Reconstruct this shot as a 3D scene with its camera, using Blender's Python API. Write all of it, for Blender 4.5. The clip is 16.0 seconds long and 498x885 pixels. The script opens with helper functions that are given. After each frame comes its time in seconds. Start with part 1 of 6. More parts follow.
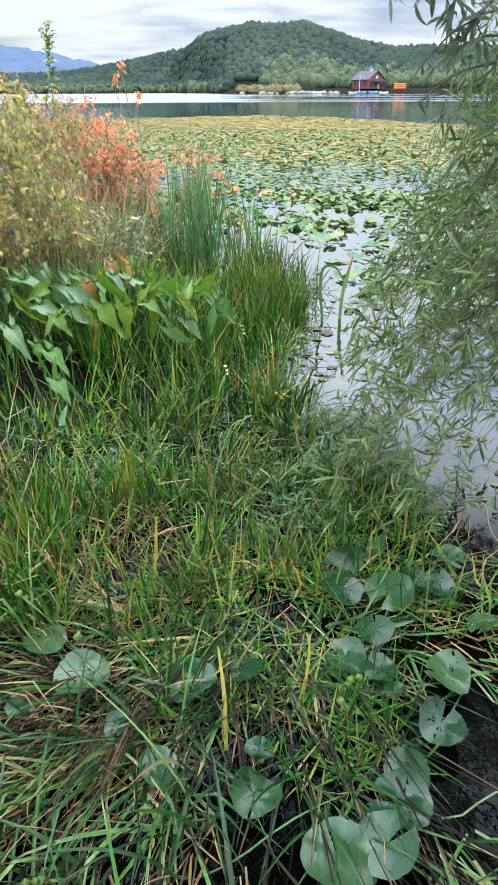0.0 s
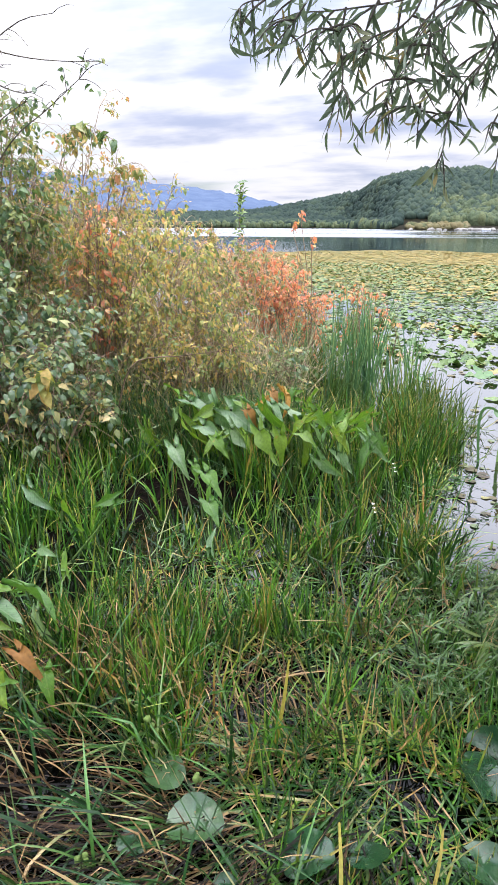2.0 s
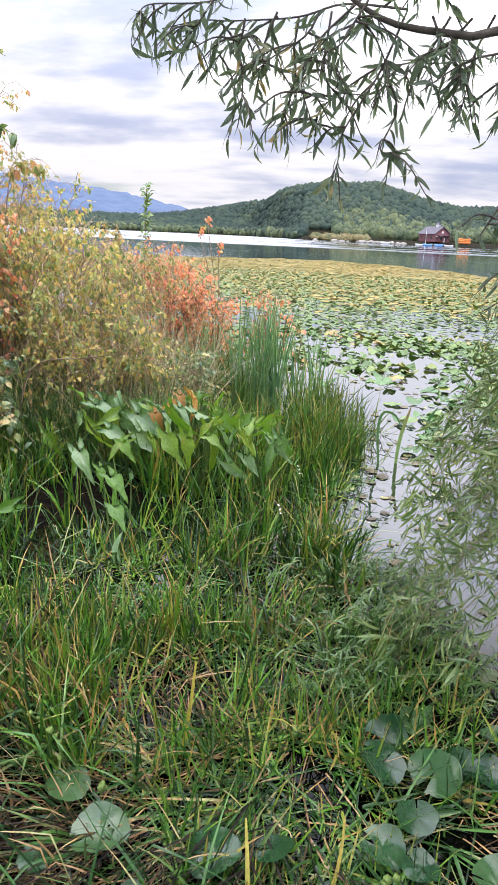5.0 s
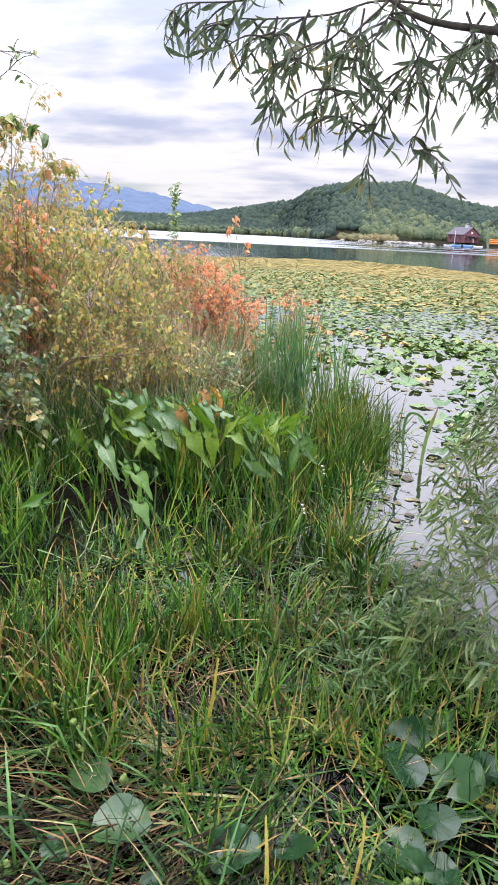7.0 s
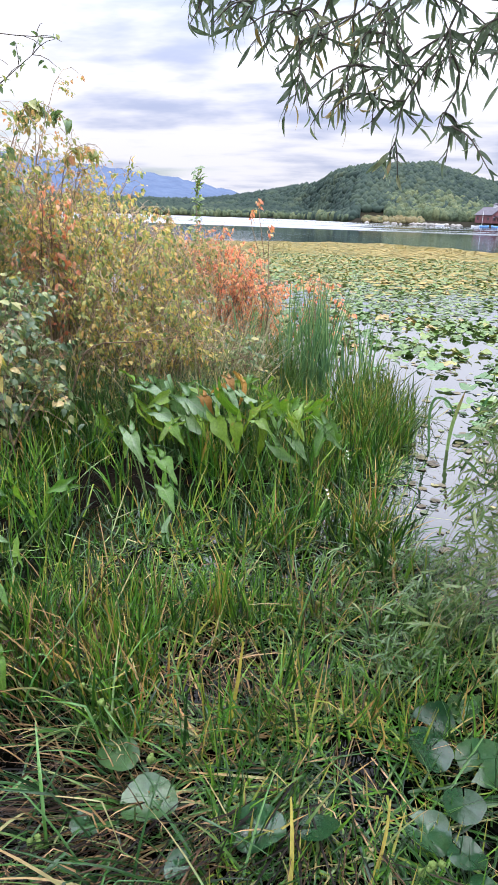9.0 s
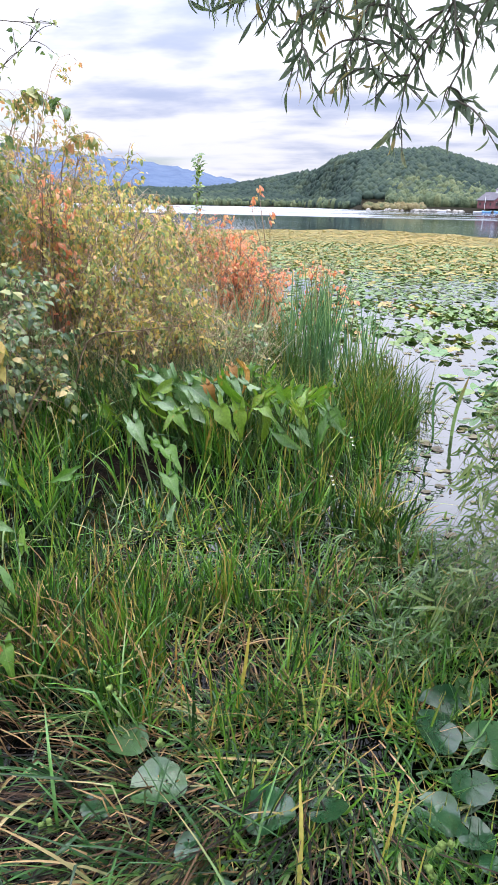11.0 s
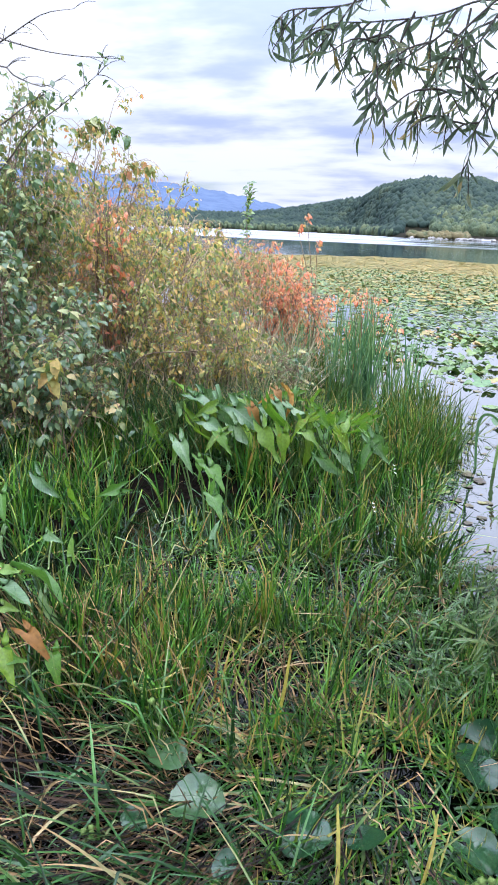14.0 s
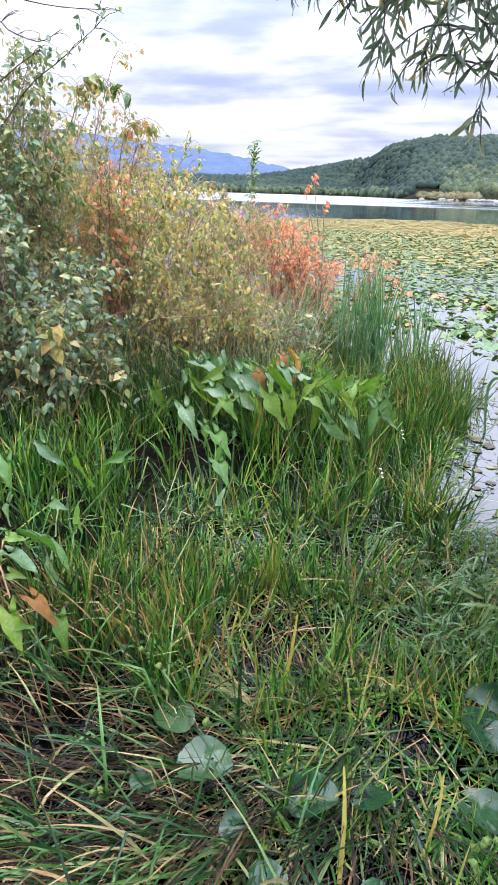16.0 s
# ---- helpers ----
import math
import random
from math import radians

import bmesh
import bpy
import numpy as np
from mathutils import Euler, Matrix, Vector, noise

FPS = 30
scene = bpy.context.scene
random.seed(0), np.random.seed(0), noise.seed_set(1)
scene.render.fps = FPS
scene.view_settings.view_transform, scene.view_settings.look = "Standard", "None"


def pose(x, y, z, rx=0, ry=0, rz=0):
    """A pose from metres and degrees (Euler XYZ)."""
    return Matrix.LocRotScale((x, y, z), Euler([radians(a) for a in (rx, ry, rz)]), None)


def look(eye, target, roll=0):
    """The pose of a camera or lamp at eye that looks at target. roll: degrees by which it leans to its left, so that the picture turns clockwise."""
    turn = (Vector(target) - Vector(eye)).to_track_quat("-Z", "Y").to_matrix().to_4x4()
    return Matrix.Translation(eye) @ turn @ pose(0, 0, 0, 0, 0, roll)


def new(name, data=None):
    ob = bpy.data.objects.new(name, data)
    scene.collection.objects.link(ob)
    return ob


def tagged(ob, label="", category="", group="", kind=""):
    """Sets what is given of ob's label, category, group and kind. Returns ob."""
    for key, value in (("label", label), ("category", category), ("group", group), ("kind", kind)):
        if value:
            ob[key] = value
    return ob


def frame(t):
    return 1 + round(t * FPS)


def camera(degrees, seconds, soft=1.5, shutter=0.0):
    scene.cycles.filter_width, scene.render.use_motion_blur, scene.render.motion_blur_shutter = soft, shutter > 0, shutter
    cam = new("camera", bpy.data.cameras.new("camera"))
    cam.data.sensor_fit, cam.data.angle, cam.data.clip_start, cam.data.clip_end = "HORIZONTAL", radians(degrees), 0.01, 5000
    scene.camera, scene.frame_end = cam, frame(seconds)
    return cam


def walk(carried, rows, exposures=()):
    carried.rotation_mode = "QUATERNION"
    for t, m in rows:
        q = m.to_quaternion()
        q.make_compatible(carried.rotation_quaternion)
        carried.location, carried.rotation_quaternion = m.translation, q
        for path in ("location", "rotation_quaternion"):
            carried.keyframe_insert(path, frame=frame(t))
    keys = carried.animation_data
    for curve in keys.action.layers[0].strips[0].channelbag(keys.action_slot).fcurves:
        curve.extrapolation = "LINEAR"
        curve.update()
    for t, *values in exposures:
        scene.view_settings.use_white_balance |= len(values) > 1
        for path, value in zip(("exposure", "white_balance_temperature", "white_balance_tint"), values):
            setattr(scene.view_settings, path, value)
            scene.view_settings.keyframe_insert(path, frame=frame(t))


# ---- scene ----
cam = camera(43.1, 16.0, shutter=0.5)
PATH = [
    (0, (-0.035, 0.162, 1.466), (-0.04, 1.909, 0.492), -0.3),
    (0.5, (-0.041, 0.161, 1.479), (-0.093, 1.936, 0.559), 0.8),
    (1, (-0.05, 0.169, 1.516), (-0.346, 1.979, 0.718), -0.0),
    (1.5, (-0.049, 0.177, 1.554), (-0.506, 2.003, 0.878), 0.2),
    (2, (-0.058, 0.178, 1.563), (-0.521, 2.013, 0.915), 0.2),
    (2.5, (-0.057, 0.17, 1.555), (-0.424, 2.018, 0.885), 0.6),
    (3, (-0.053, 0.167, 1.552), (-0.357, 2.041, 0.926), 2.0),
    (3.5, (-0.052, 0.169, 1.549), (-0.378, 2.036, 0.909), 2.0),
    (3.7, (-0.048, 0.165, 1.56), (-0.291, 2.057, 0.96), 3.4),
    (5.8, (-0.044, 0.164, 1.554), (-0.219, 2.042, 0.89), 2.6),
    (6, (-0.042, 0.165, 1.551), (-0.229, 2.039, 0.88), 2.3),
    (6.5, (-0.048, 0.16, 1.554), (-0.278, 2.036, 0.899), 2.3),
    (7, (-0.049, 0.158, 1.554), (-0.304, 2.04, 0.925), 2.8),
    (7.5, (-0.057, 0.157, 1.555), (-0.37, 2.015, 0.883), 1.8),
    (8, (-0.056, 0.156, 1.556), (-0.388, 2.009, 0.882), 1.9),
    (8.5, (-0.052, 0.158, 1.551), (-0.392, 2.013, 0.884), 2.0),
    (9, (-0.053, 0.16, 1.551), (-0.377, 2.014, 0.876), 2.0),
    (9.2, (-0.054, 0.16, 1.543), (-0.396, 2.012, 0.869), 2.0),
    (11.3, (-0.059, 0.16, 1.535), (-0.392, 2.001, 0.828), 1.1),
    (11.5, (-0.064, 0.161, 1.534), (-0.445, 1.999, 0.844), 1.7),
    (12, (-0.07, 0.157, 1.534), (-0.523, 1.979, 0.845), 2.0),
    (12.5, (-0.083, 0.135, 1.541), (-0.562, 1.952, 0.858), 1.6),
    (13, (-0.095, 0.113, 1.548), (-0.554, 1.947, 0.896), 2.8),
    (13.5, (-0.1, 0.102, 1.553), (-0.569, 1.943, 0.928), 2.2),
    (14, (-0.096, 0.109, 1.553), (-0.54, 1.95, 0.91), 2.5),
    (14.5, (-0.096, 0.129, 1.536), (-0.553, 1.941, 0.823), 3.0),
    (15, (-0.096, 0.137, 1.532), (-0.555, 1.939, 0.796), 2.9),
    (15.5, (-0.098, 0.138, 1.532), (-0.564, 1.932, 0.779), 2.2),
    (16, (-0.092, 0.138, 1.535), (-0.549, 1.94, 0.795), 1.8),
]
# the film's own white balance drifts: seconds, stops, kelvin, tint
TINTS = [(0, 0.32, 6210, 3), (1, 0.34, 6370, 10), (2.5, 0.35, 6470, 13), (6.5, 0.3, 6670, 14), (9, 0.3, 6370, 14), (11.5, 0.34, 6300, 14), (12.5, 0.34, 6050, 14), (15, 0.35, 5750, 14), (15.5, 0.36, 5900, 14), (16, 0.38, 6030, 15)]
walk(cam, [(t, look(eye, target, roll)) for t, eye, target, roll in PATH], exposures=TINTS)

# ---- light: bright overcast sky with thin grey-blue streaks, a weak wide sun behind cloud ----
SUN_AZ, SUN_EL = 150.0, 66.0
SKY_LOW, SKY_HIGH = 0.67, 4.0

world = bpy.data.worlds.new("overcast_sky")
scene.world = world
world.use_nodes = True
wn, wl = world.node_tree.nodes, world.node_tree.links
wn.clear()
w_out = wn.new("ShaderNodeOutputWorld")
w_bg = wn.new("ShaderNodeBackground")
w_sky = wn.new("ShaderNodeTexSky")
w_sky.sky_type = "NISHITA"
w_sky.sun_disc = False
w_sky.sun_elevation = radians(SUN_EL)
w_sky.sun_rotation = radians(SUN_AZ)
w_tc = wn.new("ShaderNodeTexCoord")
w_sep = wn.new("ShaderNodeSeparateXYZ")
wl.new(w_tc.outputs["Generated"], w_sep.inputs[0])


def wmath(op, a, b):
    n = wn.new("ShaderNodeMath")
    n.operation = op
    for i, v in enumerate((a, b)):
        if isinstance(v, (int, float)):
            n.inputs[i].default_value = v
        else:
            wl.new(v, n.inputs[i])
    return n.outputs[0]


w_up = wmath("ADD", wmath("MAXIMUM", w_sep.outputs[2], 0.0), 0.16)
w_vec = wn.new("ShaderNodeCombineXYZ")
wl.new(wmath("DIVIDE", w_sep.outputs[0], w_up), w_vec.inputs[0])
wl.new(wmath("MULTIPLY", wmath("DIVIDE", w_sep.outputs[1], w_up), 1.7), w_vec.inputs[1])


def wnoise(scale, detail, w):
    n = wn.new("ShaderNodeTexNoise")
    n.noise_dimensions = "4D"
    n.inputs["Scale"].default_value = scale
    n.inputs["Detail"].default_value = detail
    n.inputs["Roughness"].default_value = 0.52
    n.inputs["W"].default_value = w
    wl.new(w_vec.outputs[0], n.inputs["Vector"])
    return n.outputs[0]


def wramp(src, *stops):
    n = wn.new("ShaderNodeValToRGB")
    n.color_ramp.interpolation = "EASE"
    while len(n.color_ramp.elements) < len(stops):
        n.color_ramp.elements.new(0.5)
    for e, (p, c) in zip(n.color_ramp.elements, stops):
        e.position, e.color = p, (*c, 1)
    wl.new(src, n.inputs[0])
    return n.outputs[0]


def wmix(fac, a, b, mode="MIX"):
    n = wn.new("ShaderNodeMix")
    n.data_type, n.blend_type = "RGBA", mode
    if isinstance(fac, (int, float)):
        n.inputs[0].default_value = fac
    else:
        wl.new(fac, n.inputs[0])
    wl.new(a, n.inputs[6])
    if isinstance(b, tuple):
        n.inputs[7].default_value = (*b, 1)
    else:
        wl.new(b, n.inputs[7])
    return n.outputs[2]


CLOUD_WHITE = (1.11, 1.12, 1.18)
w_clouds = wramp(wnoise(1.15, 5, 3.1), (0.34, (0.57, 0.65, 0.88)), (0.56, CLOUD_WHITE))
w_blue = wmix(1.0, w_sky.outputs[0], (0.14, 0.14, 0.14), "MULTIPLY")
w_gap = wramp(wnoise(0.75, 4, 8.4), (0.56, (0, 0, 0)), (0.74, (0.75, 0.75, 0.75)))
wl.new(wmix(w_gap, w_clouds, w_blue), w_bg.inputs[0])
# an overcast sky is about three times as bright overhead as at the horizon
w_high = wmath("MAXIMUM", w_sep.outputs[2], 0.0)
wl.new(wmath("ADD", wmath("MULTIPLY", wmath("POWER", w_high, 1.8), SKY_HIGH), SKY_LOW), w_bg.inputs[1])
wl.new(w_bg.outputs[0], w_out.inputs[0])

sun = new("sun", bpy.data.lights.new("sun", "SUN"))
sun.data.energy, sun.data.angle, sun.data.color = 1.9, radians(20), (1.0, 0.98, 0.96)
sun.matrix_world = look((0, 0, 0), (-math.sin(radians(SUN_AZ)) * math.cos(radians(SUN_EL)), -math.cos(radians(SUN_AZ)) * math.cos(radians(SUN_EL)), -math.sin(radians(SUN_EL))))

# ---- materials ----
class Mat:
    """A small wrapper to write node materials in few lines."""

    def __init__(self, name):
        self.m = bpy.data.materials.new(name)
        self.m.use_nodes = True
        self.n, self.l = self.m.node_tree.nodes, self.m.node_tree.links
        self.n.clear()
        self.out = self.n.new("ShaderNodeOutputMaterial")

    def put(self, sock, v):
        if isinstance(v, bpy.types.NodeSocket):
            self.l.new(v, sock)
        elif isinstance(v, tuple) and len(v) == 3 and sock.type == "RGBA":
            sock.default_value = (*v, 1)
        else:
            sock.default_value = v

    def coords(self, kind="Object"):
        return self.n.new("ShaderNodeTexCoord").outputs[kind]

    def place(self):
        return self.n.new("ShaderNodeNewGeometry").outputs["Position"]

    def noise(self, scale, detail=3.0, vec=None, stretch=None, w=0.0):
        vec = vec or self.place()
        if stretch:
            mp = self.n.new("ShaderNodeMapping")
            mp.inputs["Scale"].default_value = stretch
            self.l.new(vec, mp.inputs[0])
            vec = mp.outputs[0]
        t = self.n.new("ShaderNodeTexNoise")
        t.noise_dimensions = "4D"
        t.inputs["Scale"].default_value, t.inputs["Detail"].default_value, t.inputs["W"].default_value = scale, detail, w
        self.l.new(vec, t.inputs["Vector"])
        return t.outputs[0]

    def ramp(self, src, stops, ease="LINEAR"):
        r = self.n.new("ShaderNodeValToRGB")
        r.color_ramp.interpolation = ease
        while len(r.color_ramp.elements) < len(stops):
            r.color_ramp.elements.new(0.5)
        for e, (p, c) in zip(r.color_ramp.elements, stops):
            e.position, e.color = p, (*c, 1) if isinstance(c, tuple) else (c, c, c, 1)
        self.l.new(src, r.inputs[0])
        return r.outputs[0]

    def math(self, op, a, b=0.0):
        t = self.n.new("ShaderNodeMath")
        t.operation = op
        self.put(t.inputs[0], a)
        self.put(t.inputs[1], b)
        return t.outputs[0]

    def mix(self, fac, a, b, mode="MIX"):
        t = self.n.new("ShaderNodeMix")
        t.data_type, t.blend_type = "RGBA", mode
        self.put(t.inputs[0], fac)
        self.put(t.inputs[6], a)
        self.put(t.inputs[7], b)
        return t.outputs[2]

    def island(self):
        return self.n.new("ShaderNodeNewGeometry").outputs["Random Per Island"]

    def each(self):
        return self.n.new("ShaderNodeObjectInfo").outputs["Random"]

    def bump(self, height, strength=0.3, distance=0.01):
        b = self.n.new("ShaderNodeBump")
        b.inputs["Strength"].default_value, b.inputs["Distance"].default_value = strength, distance
        self.l.new(height, b.inputs["Height"])
        return b.outputs[0]

    def shade(self, color, rough=0.6, spec=0.5, normal=None, metal=0.0, through_light=0.0, ior=None, coat=0.0):
        p = self.n.new("ShaderNodeBsdfPrincipled")
        self.put(p.inputs["Base Color"], color)
        self.put(p.inputs["Roughness"], rough)
        self.put(p.inputs["Specular IOR Level"], spec)
        p.inputs["Metallic"].default_value = metal
        p.inputs["Coat Weight"].default_value = coat
        if ior:
            p.inputs["IOR"].default_value = ior
        if normal is not None:
            self.l.new(normal, p.inputs["Normal"])
        last = p.outputs[0]
        if through_light:
            t = self.n.new("ShaderNodeBsdfTranslucent")
            self.put(t.inputs[0], self.mix(1.0, color, (1.0, 1.0, 0.55), "MULTIPLY"))
            x = self.n.new("ShaderNodeMixShader")
            x.inputs[0].default_value = through_light
            self.l.new(last, x.inputs[1])
            self.l.new(t.outputs[0], x.inputs[2])
            last = x.outputs[0]
        self.l.new(last, self.out.inputs[0])
        return self.m


def leaf_material(name, stops, rough=0.5, spec=0.4, through_light=0.3, rand="island", patch=8.0, vein=60.0, tip=None, blotch=None):
    """Foliage: a colour per leaf, drift over the plant, fine grain, and where given a withered tip (by the UV along the leaf) or blotches."""
    m = Mat(name)
    r = m.island() if rand == "island" else m.each()
    drift = m.math("MULTIPLY", m.math("SUBTRACT", m.noise(patch, 2), 0.56), 0.6)
    col = m.ramp(m.math("ADD", r, drift), stops)
    grain = m.noise(vein, 3)
    col = m.mix(1.0, col, m.ramp(grain, ((0.3, 0.78), (0.7, 1.18))), "MULTIPLY")
    if tip:
        along = m.n.new("ShaderNodeSeparateXYZ")
        m.l.new(m.coords("UV"), along.inputs[0])
        k = m.math("ADD", along.outputs[1], m.math("MULTIPLY", m.math("SUBTRACT", r, 0.95), 1.05))
        col = m.mix(m.ramp(k, ((0.55, 0.0), (0.95, 1.0))), col, tip)
    if blotch:
        col = m.mix(m.ramp(m.noise(patch * 4, 4, w=4.0), ((0.6, 0.0), (0.72, 1.0))), col, blotch)
    return m.shade(col, rough, spec, m.bump(grain, 0.25, 0.003), through_light=through_light)


def veined_material(name, stops, pale, kind, rough, spec, through_light, blotch=None):
    """Broad leaves with veins: kind "round" rays from the middle, kind "arrow" a midrib with slanting side veins."""
    m = Mat(name)
    sep = m.n.new("ShaderNodeSeparateXYZ")
    m.l.new(m.coords("Object"), sep.inputs[0])
    x, y = sep.outputs[0], sep.outputs[1]
    if kind == "round":
        ray = m.math("SINE", m.math("MULTIPLY", m.math("ARCTAN2", y, x), 19.0))
        rib = m.ramp(m.math("ADD", m.math("MULTIPLY", ray, 0.5), 0.5), ((0.86, 0.0), (1.0, 1.0)))
    else:
        ax = m.math("ABSOLUTE", x)
        side = m.math("SINE", m.math("MULTIPLY", m.math("SUBTRACT", y, m.math("MULTIPLY", ax, 1.4)), 62.0))
        rib = m.math("ADD", m.ramp(ax, ((0.0, 1.0), (0.022, 0.0))), m.ramp(m.math("ADD", m.math("MULTIPLY", side, 0.5), 0.5), ((0.8, 0.0), (1.0, 0.45))))
    drift = m.noise(2.2, 4, m.coords("Object"))
    col = m.ramp(m.math("ADD", m.each(), m.math("MULTIPLY", m.math("SUBTRACT", drift, 0.5), 0.8)), stops)
    col = m.mix(1.0, col, m.ramp(m.noise(14.0, 4, m.coords("Object"), w=3.0), ((0.3, 0.75), (0.7, 1.2))), "MULTIPLY")
    col = m.mix(m.math("MULTIPLY", rib, 0.1 if kind == "round" else 0.45), col, pale)
    if blotch:
        col = m.mix(m.ramp(m.noise(5.0, 5, m.coords("Object"), w=6.0), ((0.62, 0.0), (0.7, 0.85))), col, blotch)
    h = m.math("SUBTRACT", m.math("MULTIPLY", drift, 2.5), m.math("MULTIPLY", rib, 0.06 if kind == "round" else 0.3))
    return m.shade(col, rough, spec, m.bump(h, 0.08 if kind == "round" else 0.2, 0.012), through_light=through_light)


def plain_material(name, color, rough=0.7, spec=0.4, scale=6.0, spread=0.25, fine=70.0, metal=0.0):
    m = Mat(name)
    a, b = m.noise(scale, 4), m.noise(fine, 3, w=2.0)
    col = m.mix(1.0, color, m.ramp(a, ((0.3, 1 - spread), (0.7, 1 + spread))), "MULTIPLY")
    col = m.mix(1.0, col, m.ramp(b, ((0.3, 1 - spread * 0.6), (0.7, 1 + spread * 0.6))), "MULTIPLY")
    return m.shade(col, rough, spec, m.bump(b, 0.3, 0.01), metal=metal)


M_GRASS = leaf_material("fresh_marsh_grass", ((0.0, (0.01, 0.04, 0.009)), (0.35, (0.036, 0.14, 0.014)), (0.68, (0.12, 0.3, 0.026)), (0.88, (0.24, 0.34, 0.035)), (0.97, (0.44, 0.32, 0.07)), (1.0, (0.5, 0.24, 0.07))), 0.34, 0.45, 0.05, patch=2.5, tip=(0.46, 0.29, 0.1))
M_SHORE_GRASS = leaf_material("waterside_grass", ((0.0, (0.025, 0.07, 0.012)), (0.5, (0.06, 0.13, 0.018)), (0.85, (0.13, 0.19, 0.035)), (1.0, (0.24, 0.23, 0.06))), 0.42, 0.4, 0.3, patch=2.5, tip=(0.3, 0.22, 0.08))
# brown litter with near-black low stops: shade of the gaps put into colour
M_LITTER_SHADE = leaf_material("matted_litter_and_shade", ((0.0, (0.005, 0.004, 0.003)), (0.6, (0.02, 0.013, 0.009)), (1.0, (0.16, 0.09, 0.05))), 0.6, 0.3, 0.05, patch=4.0)
M_SEDGE = leaf_material("long_sedge_blade", ((0.0, (0.008, 0.032, 0.01)), (0.4, (0.025, 0.1, 0.02)), (0.66, (0.085, 0.225, 0.042)), (0.84, (0.23, 0.32, 0.12)), (0.95, (0.48, 0.4, 0.19)), (1.0, (0.5, 0.32, 0.14))), 0.28, 0.55, 0.04, patch=3.0, tip=(0.5, 0.3, 0.13))
M_DRY = leaf_material("withered_grass", ((0.0, (0.04, 0.022, 0.012)), (0.4, (0.16, 0.09, 0.038)), (0.75, (0.42, 0.27, 0.12)), (1.0, (0.6, 0.37, 0.2))), 0.5, 0.4, 0.1, patch=3.0)
M_WEED = leaf_material("weathered_stalk", ((0.0, (0.2, 0.22, 0.12)), (0.5, (0.36, 0.33, 0.2)), (1.0, (0.54, 0.48, 0.33))), 0.6, 0.3, 0.25, patch=3.0)
M_CATTAIL = leaf_material("cattail_leaf", ((0.0, (0.06, 0.16, 0.08)), (0.5, (0.13, 0.26, 0.11)), (1.0, (0.25, 0.38, 0.15))), 0.4, 0.45, 0.3, rand="each", patch=2.0, tip=(0.3, 0.22, 0.1))

M_PAD = leaf_material("floating_pad", ((0.0, (0.05, 0.11, 0.025)), (0.4, (0.09, 0.165, 0.04)), (0.75, (0.13, 0.2, 0.05)), (0.94, (0.22, 0.22, 0.06)), (1.0, (0.3, 0.18, 0.07))), 0.32, 0.5, 0.15, patch=0.4, vein=25.0)
M_PAD_FAR = leaf_material("floating_pad_far", ((0.0, (0.14, 0.155, 0.04)), (0.35, (0.24, 0.205, 0.055)), (0.75, (0.33, 0.25, 0.07)), (1.0, (0.42, 0.28, 0.09))), 0.5, 0.3, 0.2, patch=0.12, vein=25.0)
M_PAD_EACH = leaf_material("floating_pad_near", ((0.0, (0.04, 0.11, 0.03)), (0.5, (0.075, 0.17, 0.05)), (0.8, (0.14, 0.22, 0.06)), (0.94, (0.26, 0.25, 0.06)), (1.0, (0.26, 0.15, 0.06))), 0.24, 0.6, 0.12, rand="each", patch=1.0, vein=30.0, blotch=(0.2, 0.17, 0.05))

M_ARUM_DRY = leaf_material("withered_arrow_leaf", ((0.0, (0.26, 0.12, 0.04)), (0.6, (0.44, 0.24, 0.05)), (1.0, (0.36, 0.2, 0.1))), 0.6, 0.3, 0.25, rand="each", patch=8.0, blotch=(0.16, 0.08, 0.03))
M_BUSH_GREEN = leaf_material("dogwood_leaf_green", ((0.0, (0.06, 0.12, 0.065)), (0.4, (0.14, 0.225, 0.115)), (0.72, (0.24, 0.33, 0.155)), (0.88, (0.4, 0.43, 0.17)), (1.0, (0.64, 0.5, 0.22))), 0.3, 0.75, 0.42, patch=1.2)
M_BUSH_YELLOW = leaf_material("shrub_leaf_yellowing", ((0.0, (0.14, 0.22, 0.1)), (0.3, (0.3, 0.36, 0.14)), (0.62, (0.56, 0.51, 0.18)), (0.86, (0.72, 0.5, 0.2)), (1.0, (0.7, 0.38, 0.22))), 0.48, 0.35, 0.5, patch=1.5)
M_BUSH_ORANGE = leaf_material("shrub_leaf_orange", ((0.0, (0.15, 0.22, 0.1)), (0.32, (0.32, 0.36, 0.16)), (0.62, (0.54, 0.42, 0.2)), (1.0, (0.66, 0.33, 0.21))), 0.48, 0.35, 0.5, patch=1.5)
M_BUSH_OLIVE = leaf_material("dogwood_leaf_yellowing", ((0.0, (0.075, 0.14, 0.07)), (0.4, (0.15, 0.24, 0.1)), (0.75, (0.3, 0.34, 0.13)), (1.0, (0.54, 0.44, 0.17))), 0.36, 0.45, 0.38, patch=1.5)
M_BUSH_RED = leaf_material("shrub_leaf_red", ((0.0, (0.7, 0.22, 0.15)), (0.4, (0.8, 0.33, 0.22)), (0.75, (0.82, 0.45, 0.3)), (0.92, (0.76, 0.5, 0.24)), (1.0, (0.45, 0.42, 0.18))), 0.5, 0.4, 0.5, patch=2.0)
M_WILLOW = leaf_material("willow_leaf", ((0.0, (0.07, 0.14, 0.05)), (0.45, (0.15, 0.25, 0.085)), (0.8, (0.25, 0.35, 0.14)), (0.96, (0.4, 0.47, 0.22)), (1.0, (0.52, 0.44, 0.16))), 0.22, 0.8, 0.36, patch=2.0)
